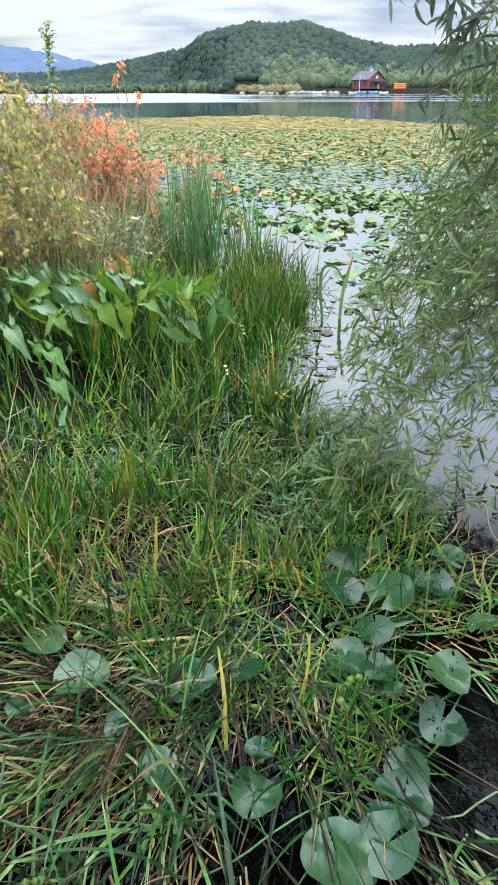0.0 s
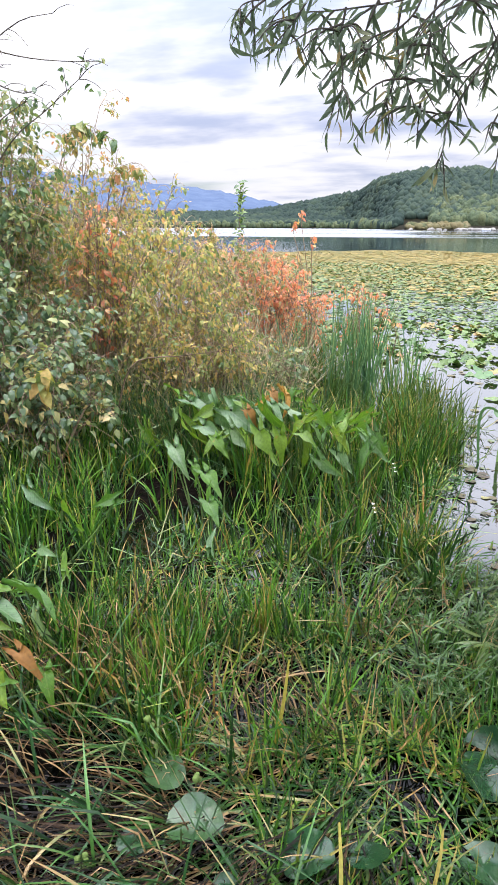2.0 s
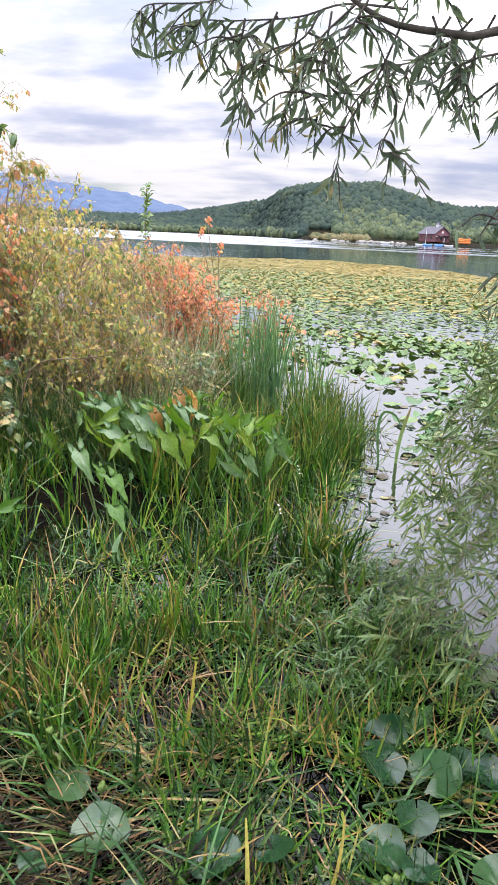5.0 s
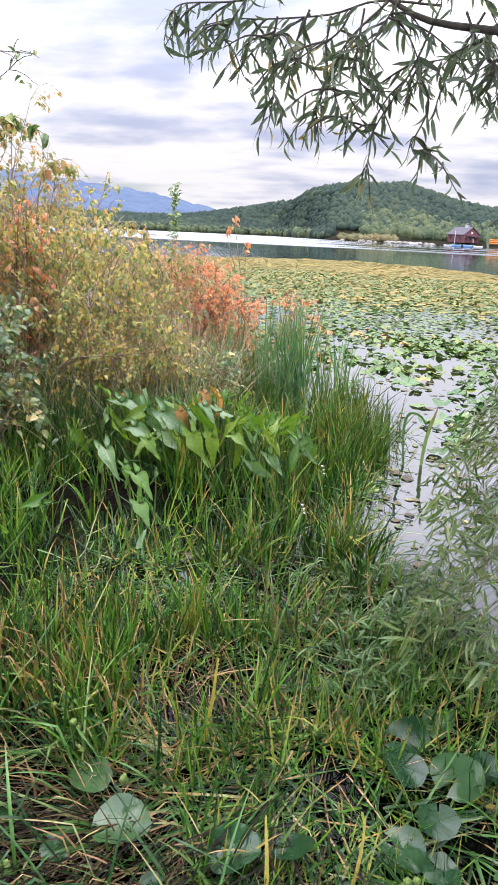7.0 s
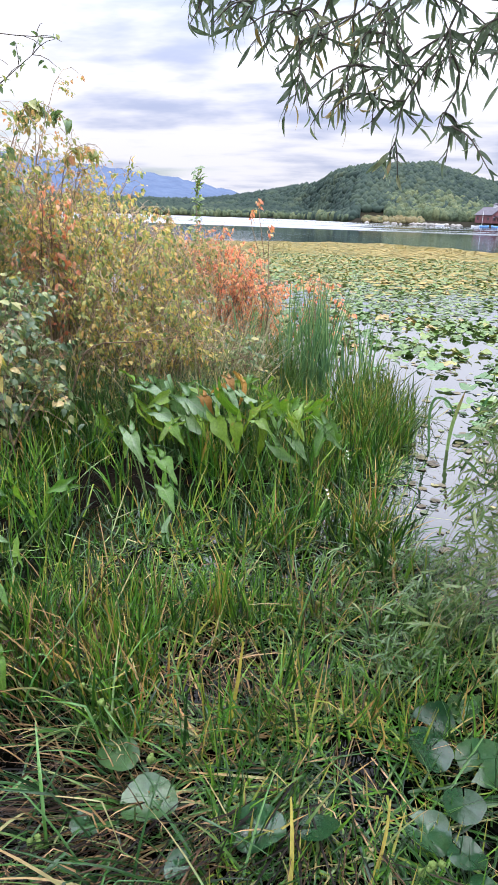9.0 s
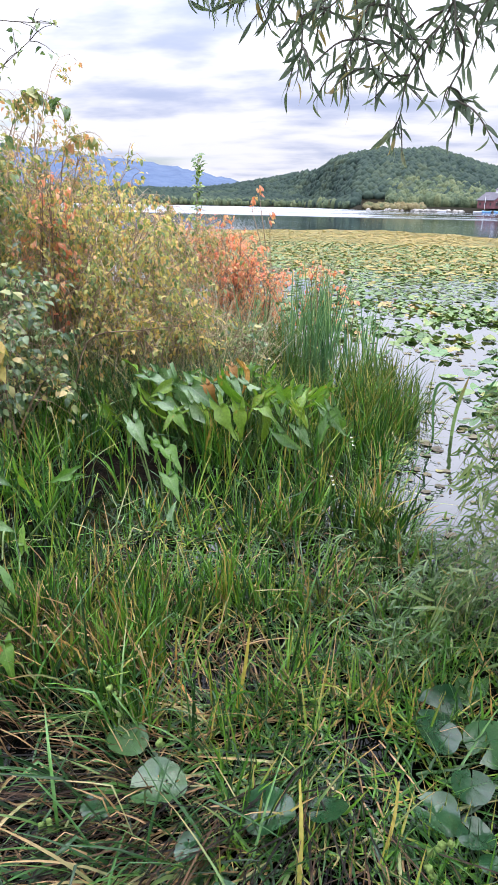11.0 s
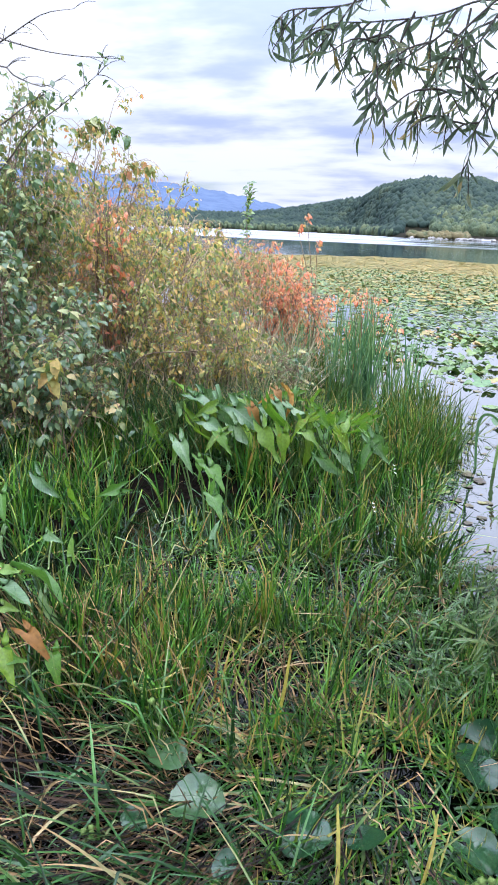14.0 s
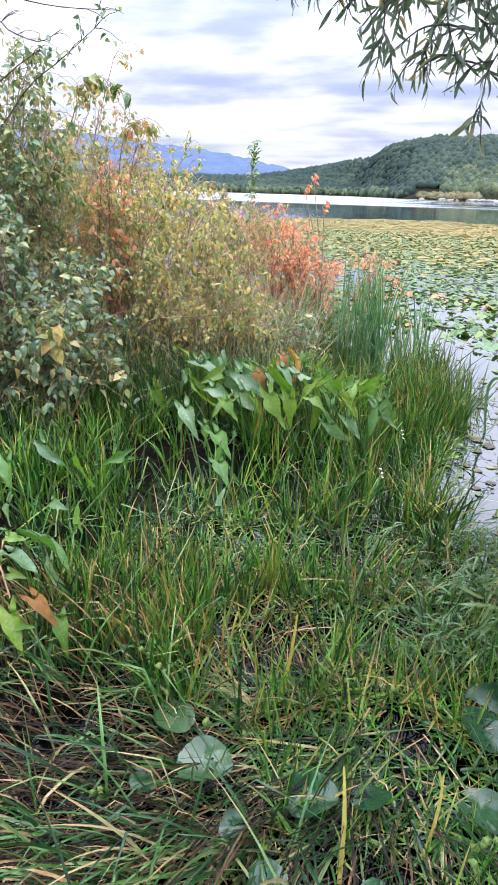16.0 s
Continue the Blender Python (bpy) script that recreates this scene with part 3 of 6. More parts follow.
def wood(name, label, places, sizes, shapes, material, smooth=True):
    pick = rng.integers(0, len(shapes), len(places))
    parts = []
    for i, s in enumerate(shapes):
        q = pick == i
        if q.any():
            parts.append(scatter(s, yaw_turns(rng.random(q.sum()) * 6.28), sizes[q], places[q]))
    v, f, u = join(*parts)
    return tagged(new(name, mesh_of(name, v, f, material, u, smooth=smooth)), label, "woods", kind="stuff")


def on_land(az, r, lift):
    a = np.radians(az)
    x, y = r * np.sin(a), r * np.cos(a)
    return np.stack([x, y, ground_height(x, y) + lift], -1)


n = 19000
az = rng.uniform(-34, 34, n)
sh, dd = lerp_table(az, SHORE_R), lerp_table(az, RIDGE_D)
gap = np.where(az > -1.5, 75, 16)
r = sh + gap + (dd - sh - gap + 12) * rng.random(n) ** 0.85
size = rng.uniform(2.2, 4.2, n) * np.where(r > 650, 1.15, 1.0)
wood("hill_woods", "dense dark green broadleaf woods covering the hill", on_land(az, r, size * 0.35), np.stack([size, size, size * rng.uniform(0.75, 1.35, n)], -1), blob_shapes(10, 3, fine=1, lump=0.12), M_WOODS)
n = 1900
az = np.concatenate([rng.uniform(1.0, 22, n - 440), rng.uniform(-30, -2, 440)])
r = lerp_table(az, SHORE_R) + np.where(az > 0, 40 + 80 * rng.random(n) ** 1.6, rng.uniform(3, 30, n))
size = np.where(az > 0, rng.uniform(1.3, 3.3, n), rng.uniform(1.4, 3.0, n))
wood("shore_trees", "lighter yellow-green trees at the foot of the hill", on_land(az, r, size * 0.7), np.stack([size, size, size * rng.uniform(0.9, 1.5, n)], -1), blob_shapes(8, 5, 1.15), M_SHORE_TREE)
n = 150
az = np.concatenate([rng.uniform(-0.9, 4.0, 110), rng.uniform(-0.9, 4.0, 40)])
r = 409 + rng.uniform(0, 14, n)
size = rng.uniform(0.9, 2.2, n)
wood("shore_reeds", "ochre reeds and low bushes on the far shore", on_land(az, r, size * 0.4), np.stack([size * 1.3, size, size * rng.uniform(0.7, 1.5, n)], -1), blob_shapes(6, 9), M_REEDS)

# ---- far shore: boathouse, boats, rocks ----
def box_bm(bm, sx, sy, sz, at=(0, 0, 0)):
    m = Matrix.Translation(at) @ Matrix.Diagonal((sx, sy, sz, 1))
    return bmesh.ops.create_cube(bm, size=1.0, matrix=m)


def box(name, size, at, material, parent, label="", bevel=0.03):
    bm = bmesh.new()
    box_bm(bm, *size, at)
    bmesh.ops.bevel(bm, geom=bm.edges[:], offset=bevel, segments=1, affect="EDGES")
    return part(name, bm_mesh(name, bm, material), parent, label)


def far_at(az, r, z=None):
    a = radians(az)
    x, y = r * math.sin(a), r * math.cos(a)
    return Vector((x, y, float(ground_height(np.array(x), np.array(y))) if z is None else z))


def prism(name, outline, depth, at, material, parent, label=""):
    """An outline in x and z, pushed back along y."""
    bm = bmesh.new()
    front = [bm.verts.new((x, -depth / 2, z)) for x, z in outline]
    f = bm.faces.new(front)
    back = bmesh.ops.extrude_face_region(bm, geom=[f])
    bmesh.ops.translate(bm, vec=(0, depth, 0), verts=[e for e in back["geom"] if isinstance(e, bmesh.types.BMVert)])
    bmesh.ops.translate(bm, vec=at, verts=bm.verts[:])
    bmesh.ops.recalc_face_normals(bm, faces=bm.faces[:])
    return part(name, bm_mesh(name, bm, material), parent, label)


def boathouse():
    house = tagged(new("boathouse"), "maroon wooden boathouse with grey gabled roof on the far shore", "house")
    house.matrix_world = Matrix.Translation(far_at(9.3, 428)) @ Matrix.Rotation(radians(28), 4, "Z") @ Matrix.Scale(1.03, 4)
    prism("wall", [(-5.5, 0), (5.5, 0), (5.5, 4.4), (0, 8.4), (-5.5, 4.4)], 15.0, (0, 0, 0), M_BARN, house)
    for sgn in (-1, 1):
        bm = bmesh.new()
        box_bm(bm, 7.8, 16.4, 0.3)
        me = bm_mesh("roof", bm, M_ROOF)
        ob = part("roof", me, house)
        ob.matrix_local = Matrix.Translation((sgn * 3.0, 0, 6.62)) @ Matrix.Rotation(radians(sgn * 36), 4, "Y")
    porch = box("porch_roof", (10.0, 2.6, 0.3), (1.0, -8.7, 3.7), M_ROOF, house, "pale porch roof")
    for x in (-3.5, -0.5, 2.5, 5.5):
        box("porch_post", (0.25, 0.25, 3.6), (x, -9.6, 1.8), M_BARN, house, "maroon post")
    tower = box("cupola", (1.8, 1.8, 2.0), (0, -2.5, 9.0), M_WHITE, house, "white cupola")
    prism("cupola_roof", [(-1.3, 0), (1.3, 0), (0, 1.2)], 2.4, (0, -2.5, 9.95), M_ROOF, tower)
    for x in (-3.6, -0.8, 3.4):
        w = box("window", (1.3, 0.12, 1.5), (x, -7.54, 2.3), M_DARK, house, "dark window")
        box("window_frame", (1.6, 0.08, 0.16), (x, -7.56, 3.15), M_WHITE, w)
    box("window", (1.2, 0.12, 1.2), (0, -7.54, 5.6), M_WHITE, house, "pale gable window")
    for y in (-4.5, 0.5, 5.0):
        box("window", (0.12, 1.4, 1.5), (-5.54, y, 2.4), M_DARK, house, "dark window")
    box("door", (1.4, 0.14, 2.4), (1.4, -7.55, 1.2), M_WHITE, house, "white door")


boathouse()


def hull_mesh(name, length, beam, depth, material):
    bm = bmesh.new()
    rows = []
    for i in range(9):
        s = i / 8
        w = beam / 2 * math.sin(math.pi * min(max(s, 0.06), 0.94)) ** 0.5
        x = (s - 0.5) * length
        rise = depth * 0.35 * (2 * s - 1) ** 2
        rows.append([bm.verts.new(p) for p in ((x, -w, depth + rise), (x, -w * 0.7, rise * 0.6), (x, w * 0.7, rise * 0.6), (x, w, depth + rise), (x, w * 0.85, depth + rise - 0.05), (x, -w * 0.85, depth + rise - 0.05))])
    for a, b in zip(rows, rows[1:]):
        for j in range(6):
            bm.faces.new((a[j], a[(j + 1) % 6], b[(j + 1) % 6], b[j]))
    bm.faces.new(rows[0]), bm.faces.new(rows[-1][::-1])
    bmesh.ops.recalc_face_normals(bm, faces=bm.faces[:])
    return bm_mesh(name, bm, material, True)


HULL_WHITE, HULL_BLUE, HULL_ORANGE = hull_mesh("white_hull", 5.0, 2.0, 0.8, M_WHITE), hull_mesh("blue_hull", 5.0, 2.2, 1.0, M_BLUE), hull_mesh("orange_hull", 4.6, 1.6, 0.9, M_ORANGE)


def rowing_boat(hull, az, r, z, turn, label):
    boat = tagged(new("rowing_boat"), label, "boat", "boats on the far shore")
    boat.matrix_world = Matrix.Translation(far_at(az, r, z)) @ Matrix.Rotation(radians(turn), 4, "Z")
    part("hull", hull, boat)
    for x in (-1.0, 0.9):
        box("bench", (0.3, 1.5, 0.08), (x, 0, 0.72), M_BARK, boat, "brown bench")
    return boat


for az, r, mesh, turn, lab in ((8.2, 399, HULL_WHITE, 8, "white rowing boat afloat beside the far shore"), (8.85, 398.5, HULL_BLUE, -6, "blue boat moored at the far shore"), (9.75, 398, HULL_BLUE, 10, "blue boat moored at the far shore"), (10.55, 398.5, HULL_WHITE, -4, "white rowing boat afloat beside the far shore"), (5.4, 399, HULL_WHITE, 20, "white rowing boat afloat beside the far shore")):
    rowing_boat(mesh, az, r, -0.1, turn, lab)
rack = tagged(new("boat_rack"), "wooden rack stacked with bright orange kayaks", "boat rack")
rack.matrix_world = Matrix.Translation(far_at(11.75, 420)) @ Matrix.Rotation(radians(8), 4, "Z")
for x in (-3.2, 3.2):
    for y in (-1.0, 1.0):
        box("post", (0.2, 0.2, 3.4), (x, y, 1.7), M_BARK, rack)
for z in (0.5, 1.5, 2.5):
    for x in (-3.2, 3.2):
        box("crossbar", (0.16, 2.2, 0.16), (x, 0, z), M_BARK, rack)
    for y in (-0.6, 0.55):
        k = part("kayak", HULL_ORANGE, rack, "orange kayak")
        k.matrix_local = Matrix.Translation((0, y, z + 0.08)) @ Matrix.Diagonal((1.5, 0.65, 0.8, 1))
jetty = tagged(new("jetty"), "pale wooden jetty on posts at the far shore", "jetty")
jetty.matrix_world = Matrix.Translation(far_at(9.3, 402, 0)) @ Matrix.Rotation(radians(-9), 4, "Z")
for i in range(14):
    box("plank", (0.95, 2.4, 0.12), ((i - 6.5) * 1.0, 0, 0.72), M_ROCK, jetty)
for i in range(5):
    for y in (-1, 1):
        box("post", (0.2, 0.2, 1.9), ((i - 2) * 3.2, y, -0.25), M_BARK, jetty)
pole = tagged(new("flagpole"), "white pole beside the boathouse", "pole")
pole.matrix_world = Matrix.Translation(far_at(8.65, 409))
v, f, u = tube([(0, 0, 0), (0, 0, 5), (0, 0, 8)], 0.16, 0.1, 8)
part("mast", mesh_of("mast", v, f, M_WHITE, u), pole)
box("foot", (0.6, 0.6, 0.3), (0, 0, 0.15), M_ROCK, pole)
ROCKS = [mesh_of("rock", *blob_shapes(1, 40 + i, 0.6)[0][:2], M_ROCK, smooth=False) for i in range(4)]
for i in range(46):
    az = random.uniform(3.2, 7.2) if i < 34 else random.uniform(-0.6, 3.2)
    s = random.uniform(0.5, 1.7)
    rock = tagged(new("shore_rock", ROCKS[i % 4]), "pale grey rock at the far waterline", "rock", "rocks along the far shore")
    rock.matrix_world = Matrix.Translation(far_at(az, random.uniform(402, 409), random.uniform(0.1, 0.5))) @ Matrix.Rotation(random.uniform(0, 6), 4, "Z") @ Matrix.Scale(s, 4)

# ---- grasses ----
def stuff(name, label, category, data):
    return tagged(new(name, data), label, category, kind="stuff")


def hgt(x, y):
    return ground_height(np.asarray(x, float), np.asarray(y, float))


def tufts(n_tufts, per, xr, yr, keep, spread):
    """Bases of blades in tufts: (n, 3), and for each blade the way out from its tuft's middle."""
    c = np.stack([rng.uniform(*xr, n_tufts), rng.uniform(*yr, n_tufts)], -1)
    c = c[keep(c[:, 0], c[:, 1])]
    b = np.repeat(c, per, 0)
    off = rng.normal(0, spread, b.shape)
    b = b + off
    z = hgt(b[:, 0], b[:, 1])
    return np.concatenate([b, z[:, None]], 1), np.arctan2(off[:, 1], off[:, 0])


def open_pool(x, y):
    """True where dark open water lies between the tufts near the viewer."""
    pool = ((x + 0.03) / 0.09) ** 2 + ((y - 1.1) / 0.24) ** 2 < 1
    pool |= ((x - 0.5) / 0.13) ** 2 + ((y - 1.2) / 0.24) ** 2 < 1
    pool |= ((x + 0.3) / 0.1) ** 2 + ((y - 0.95) / 0.1) ** 2 < 1
    return pool


def mid_pool(x, y):
    """True at the small gaps of open water inside the turf."""
    pool = ((x + 0.33) / 0.1) ** 2 + ((y - 1.95) / 0.22) ** 2 < 1
    pool |= ((x + 0.5) / 0.09) ** 2 + ((y - 1.75) / 0.14) ** 2 < 1
    pool |= ((x - 0.02) / 0.09) ** 2 + ((y - 1.6) / 0.16) ** 2 < 1
    return pool


def clump(x, y):
    """From -1 to 1: where the turf stands thick and tall, and where thin."""
    return np.sin(7.3 * x + 2.1 * np.sin(5.1 * y)) * np.sin(6.2 * y + 1.7 * np.sin(4.3 * x) + 0.6)


def in_bank(x, y):
    return x < bank_edge(y) + rng.normal(0, 0.08, len(x))


def near_arrows(x, y):
    """True close to the arrow-leaved plants, where less grass grows and near-black mud shows as shade."""
    near = np.zeros(len(x), bool)
    for px, py, rx, ry in ((-0.75, 3.5, 0.85, 0.4), (-1.4, 1.85, 0.35, 0.4), (-1.6, 2.4, 0.35, 0.3), (-1.05, 3.0, 0.3, 0.3)):
        near |= ((x - px) / rx) ** 2 + ((y - py) / ry) ** 2 < 1
    under = ((x + 0.95) / 0.65) ** 2 + ((y - 3.3) / 0.4) ** 2 < 1
    return near & (rng.random(len(x)) < 0.5) | under & (rng.random(len(x)) < 0.5)


# upright dense grass of the middle bank
# half the tufts at far left are left out, baring near-black mud as shade
b, out = tufts(1700, 14, (-2.6, 1.0), (1.55, 4.9), lambda x, y: in_bank(x, y) & (rng.random(len(x)) < 0.72 + 0.4 * clump(x, y)) & ~near_arrows(x, y) & ~mid_pool(x, y) & ~((x < -1.2) & (y > 2.15) & (rng.random(len(x)) < 0.5)) & ~((x > 0.25) & (y < 2.2) & (rng.random(len(x)) < 0.7)), 0.026)
n = len(b)
L = rng.uniform(0.2, 0.5, n) * np.clip(0.8 + 0.1 * (b[:, 1] - 1.4), 0.8, 1.0) * np.where((b[:, 0] < -1.0) & (b[:, 1] < 2.6), 0.5, 1.0) * np.where(np.abs(b[:, 0] + 0.85) + np.abs(b[:, 1] - 2.5) < 0.3, 0.75, 1.0)
L = L * (0.88 + 0.25 * clump(b[:, 0], b[:, 1]))
q = blades(b, out + rng.normal(0, 0.8, n), L, np.abs(rng.normal(0.14, 0.2, n)), rng.gamma(1.4, 0.24, n) + np.where(rng.random(n) < 0.16, rng.uniform(0.5, 1.3, n), 0), rng.uniform(0.006, 0.014, n), kinked=0.06)
stuff("marsh_grass", "dense fresh green upright marsh grass on the bank", "grass", mesh_of("marsh_grass", q[0], q[1], M_GRASS, q[2]))

b, out = tufts(150, 20, (-1.3, 0.55), (1.58, 2.5), lambda x, y: in_bank(x, y) & ~mid_pool(x, y) & ~open_pool(x, y), 0.022)
n = len(b)
q = blades(b, out + rng.normal(0, 0.7, n), rng.uniform(0.16, 0.4, n), np.abs(rng.normal(0.12, 0.16, n)), rng.gamma(1.5, 0.25, n), rng.uniform(0.005, 0.012, n), rows=6, kinked=0.12)
stuff("marsh_grass", "bright green clumps of upright grass in shallow water", "grass", mesh_of("marsh_grass", q[0], q[1], M_GRASS, q[2]))

b, out = tufts(46, 17, (-0.32, 0.34), (1.12, 1.6), lambda x, y: ~mid_pool(x, y) & ~open_pool(x, y), 0.025)
n = len(b)
q = blades(b, out + rng.normal(0, 0.6, n), rng.uniform(0.14, 0.34, n), np.abs(rng.normal(0.15, 0.2, n)), rng.gamma(1.6, 0.35, n), rng.uniform(0.005, 0.011, n), rows=7, kinked=0.12)
stuff("marsh_grass", "green grass tufts standing in dark water between lily leaves", "grass", mesh_of("marsh_grass", q[0], q[1], M_GRASS, q[2]))

# shaded taller grass under the dogwood
b, out = tufts(70, 12, (-2.45, -1.35), (2.3, 3.3), lambda x, y: ((x + 1.9) / 0.55) ** 2 + ((y - 2.8) / 0.5) ** 2 < 1, 0.035)
n = len(b)
q = blades(b, out + rng.normal(0, 0.8, n), rng.uniform(0.15, 0.38, n), np.abs(rng.normal(0.15, 0.2, n)), rng.gamma(1.4, 0.35, n), rng.uniform(0.006, 0.012, n), kinked=0.15)
stuff("marsh_grass", "taller green grass growing in the shade of the dogwood", "grass", mesh_of("marsh_grass", q[0], q[1], M_GRASS, q[2]))

# tall tuft of fine grass at the water's edge
b, out = tufts(330, 9, (-0.7, 0.7), (4.5, 5.7), lambda x, y: (x < bank_edge(y) + rng.normal(0, 0.09, len(x))) & (rng.random(len(x)) < np.where(x < -0.2, 0.4, 1.0)), 0.05)
n = len(b)
q = blades(b, out + rng.normal(0, 0.6, n), (0.12 + 0.42 * rng.random(n) ** 1.4) * np.where(b[:, 0] < -0.2, 0.75, 1.0), rng.normal(0.14, 0.2, n), rng.gamma(2.0, 0.3, n), rng.uniform(0.006, 0.013, n), rows=5)
stuff("shore_grass", "tall fine green grass at the water's edge", "grass", mesh_of("shore_grass", q[0], q[1], M_SHORE_GRASS, q[2]))

# rough meadow between the shrubs
b, out = tufts(780, 7, (-4.2, -0.62), (4.2, 8.2), lambda x, y: in_bank(x, y), 0.06)
n = len(b)
q = blades(b, out + rng.normal(0, 0.8, n), rng.uniform(0.22, 0.62, n), rng.normal(0.14, 0.2, n), rng.gamma(2.0, 0.35, n), rng.uniform(0.005, 0.011, n), rows=4, kinked=0.15)
stuff("meadow_grass", "tall mixed grass growing between the shrubs", "grass", mesh_of("meadow_grass", q[0], q[1], M_SHORE_GRASS, q[2]))

# pale fine grass behind the arrow-leaved plants
b, out = tufts(170, 8, (-1.5, -0.85), (4.25, 5.2), lambda x, y: in_bank(x, y), 0.05)
n = len(b)
q = blades(b, out + rng.normal(0, 0.8, n), rng.uniform(0.3, 0.6, n), np.abs(rng.normal(0.15, 0.15, n)), rng.gamma(2.0, 0.4, n), rng.uniform(0.004, 0.009, n), rows=6, kinked=0.15)
stuff("meadow_grass", "pale fine grass growing behind the arrow-leaved plants", "grass", mesh_of("meadow_grass", q[0], q[1], M_SEDGE, q[2]))

b, out = tufts(230, 8, (-2.1, -0.8), (3.95, 4.5), lambda x, y: in_bank(x, y), 0.05)
n = len(b)
q = blades(b, out + rng.normal(0, 0.8, n), rng.uniform(0.3, 0.62, n), np.abs(rng.normal(0.15, 0.15, n)), rng.gamma(2.0, 0.35, n), rng.uniform(0.005, 0.01, n), rows=5, kinked=0.15)
stuff("meadow_grass", "green and straw-coloured grass at the foot of the shrubs", "grass", mesh_of("meadow_grass", q[0], q[1], M_SEDGE, q[2]))

# dry weed stalks between the shrubs
b, out = tufts(560, 5, (-3.9, -1.0), (4.3, 6.5), lambda x, y: in_bank(x, y), 0.05)
n = len(b)
q = blades(b, out + rng.normal(0, 0.8, n), rng.uniform(0.35, 1.15, n), np.abs(rng.normal(0.28, 0.25, n)), rng.gamma(1.5, 0.3, n), rng.uniform(0.004, 0.009, n), rows=6, kinked=0.3)
stuff("dry_weeds", "thin tan weed stalks standing among the shrubs", "weeds", mesh_of("dry_weeds", q[0], q[1], M_WEED, q[2]))

# long sedge that fans out and lies over towards the viewer
b, out = tufts(385, 10, (-1.45, 1.35), (0.6, 1.75), lambda x, y: ~open_pool(x, y) & ((x > -0.85) | (rng.random(len(x)) < 0.6)) & (rng.random(len(x)) < np.where(x > 0.02, np.where(y < 1.05, 0.7, 0.3), np.where(y > 1.3, 0.7, 1.0))), 0.03)
n = len(b)
fan = np.arctan2(b[:, 1] - 1.8, b[:, 0] - 0.05) + rng.normal(0, 0.5, n) + np.where(rng.random(n) < 0.25, rng.normal(0, 1.2, n), 0)
q = blades(b, fan, rng.uniform(0.22, 0.58, n) * np.where(b[:, 1] > 1.25, 0.7, 1.0), rng.uniform(0.15, 0.9, n), rng.uniform(0.4, 1.5, n), rng.uniform(0.005, 0.0135, n), rows=8, kinked=0.35)
stuff("sedge", "long arching green sedge blades lying over dark water", "sedge", mesh_of("sedge", q[0], q[1], M_SEDGE, q[2]))

# withered blades among the living ones
b, out = tufts(1500, 5, (-1.9, 1.1), (0.6, 3.6), lambda x, y: ~open_pool(x, y) & (x < bank_edge(y)) & ~((y > 2.5) & (x < -0.45)) & ~((x < -1.15) & (y > 1.9)) & (rng.random(len(x)) < np.where(y < 1.9, np.where(x < 0.05, 1.0, 0.25), 0.22)), 0.05)
n = len(b)
fan = np.where(b[:, 1] < 1.9, np.arctan2(b[:, 1] - 1.8, b[:, 0] - 0.05), out) + rng.normal(0, 0.6, n)
q = blades(b, fan, rng.uniform(0.12, 0.34, n) + np.where(b[:, 1] > 1.7, 0.12, 0.0), rng.uniform(0.1, 0.9, n) * np.where(b[:, 1] > 1.7, 0.7, 1.0), rng.uniform(0.1, 1.2, n), rng.uniform(0.004, 0.0095, n), rows=6, kinked=0.6)
stuff("withered_grass", "tan and brown withered grass blades among the green", "grass", mesh_of("withered_grass", q[0], q[1], M_DRY, q[2]))

# broad pale blades that stand out of the turf
b, out = tufts(430, 4, (-1.9, 0.7), (1.5, 4.6), lambda x, y: in_bank(x, y) & ~near_arrows(x, y) & ~mid_pool(x, y), 0.04)
n = len(b)
q = blades(b, out + rng.normal(0, 1.0, n), rng.uniform(0.24, 0.5, n), np.abs(rng.normal(0.35, 0.35, n)), rng.gamma(1.6, 0.5, n), rng.uniform(0.005, 0.011, n), rows=7, kinked=0.4)
stuff("broad_sedge", "broad pale green sedge blades standing out of the turf", "sedge", mesh_of("broad_sedge", q[0], q[1], M_SEDGE, q[2]))

# matted brown litter, combed as the sedge lies, its darkest blades painting shade under it
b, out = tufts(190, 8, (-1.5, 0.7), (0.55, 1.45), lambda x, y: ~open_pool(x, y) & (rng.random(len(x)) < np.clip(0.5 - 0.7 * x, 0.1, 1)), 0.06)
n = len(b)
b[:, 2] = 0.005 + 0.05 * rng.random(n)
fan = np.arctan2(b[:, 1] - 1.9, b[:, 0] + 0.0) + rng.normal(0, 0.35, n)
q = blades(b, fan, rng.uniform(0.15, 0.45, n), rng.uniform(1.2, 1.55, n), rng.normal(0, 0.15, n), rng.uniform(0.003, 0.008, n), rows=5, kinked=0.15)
stuff("grass_litter", "matted brown dead grass over the water, darkest blades painted as shade", "litter", mesh_of("grass_litter", q[0], q[1], M_LITTER_SHADE, q[2]))


# ---- cattails ----
def cattail(at, height, seed):
    r = np.random.default_rng(seed)
    plant = tagged(new("cattail"), "tall blue-green cattail with long upright blades in water", "cattail", "cattails at the water's edge")
    plant.location = at
    for i in range(r.integers(8, 12)):
        base = np.array([[r.normal(0, 0.03), r.normal(0, 0.03), 0.0]])
        q = blades(base, np.array([r.uniform(0, 6.28)]), np.array([height * r.uniform(0.7, 1.08)]), np.array([abs(r.normal(0.06, 0.08))]), np.array([r.gamma(1.5, 0.16)]), np.array([r.uniform(0.011, 0.021)]), rows=7, floor=-1)
        part("blade", mesh_of("blade", q[0], q[1], M_CATTAIL, q[2]), plant)


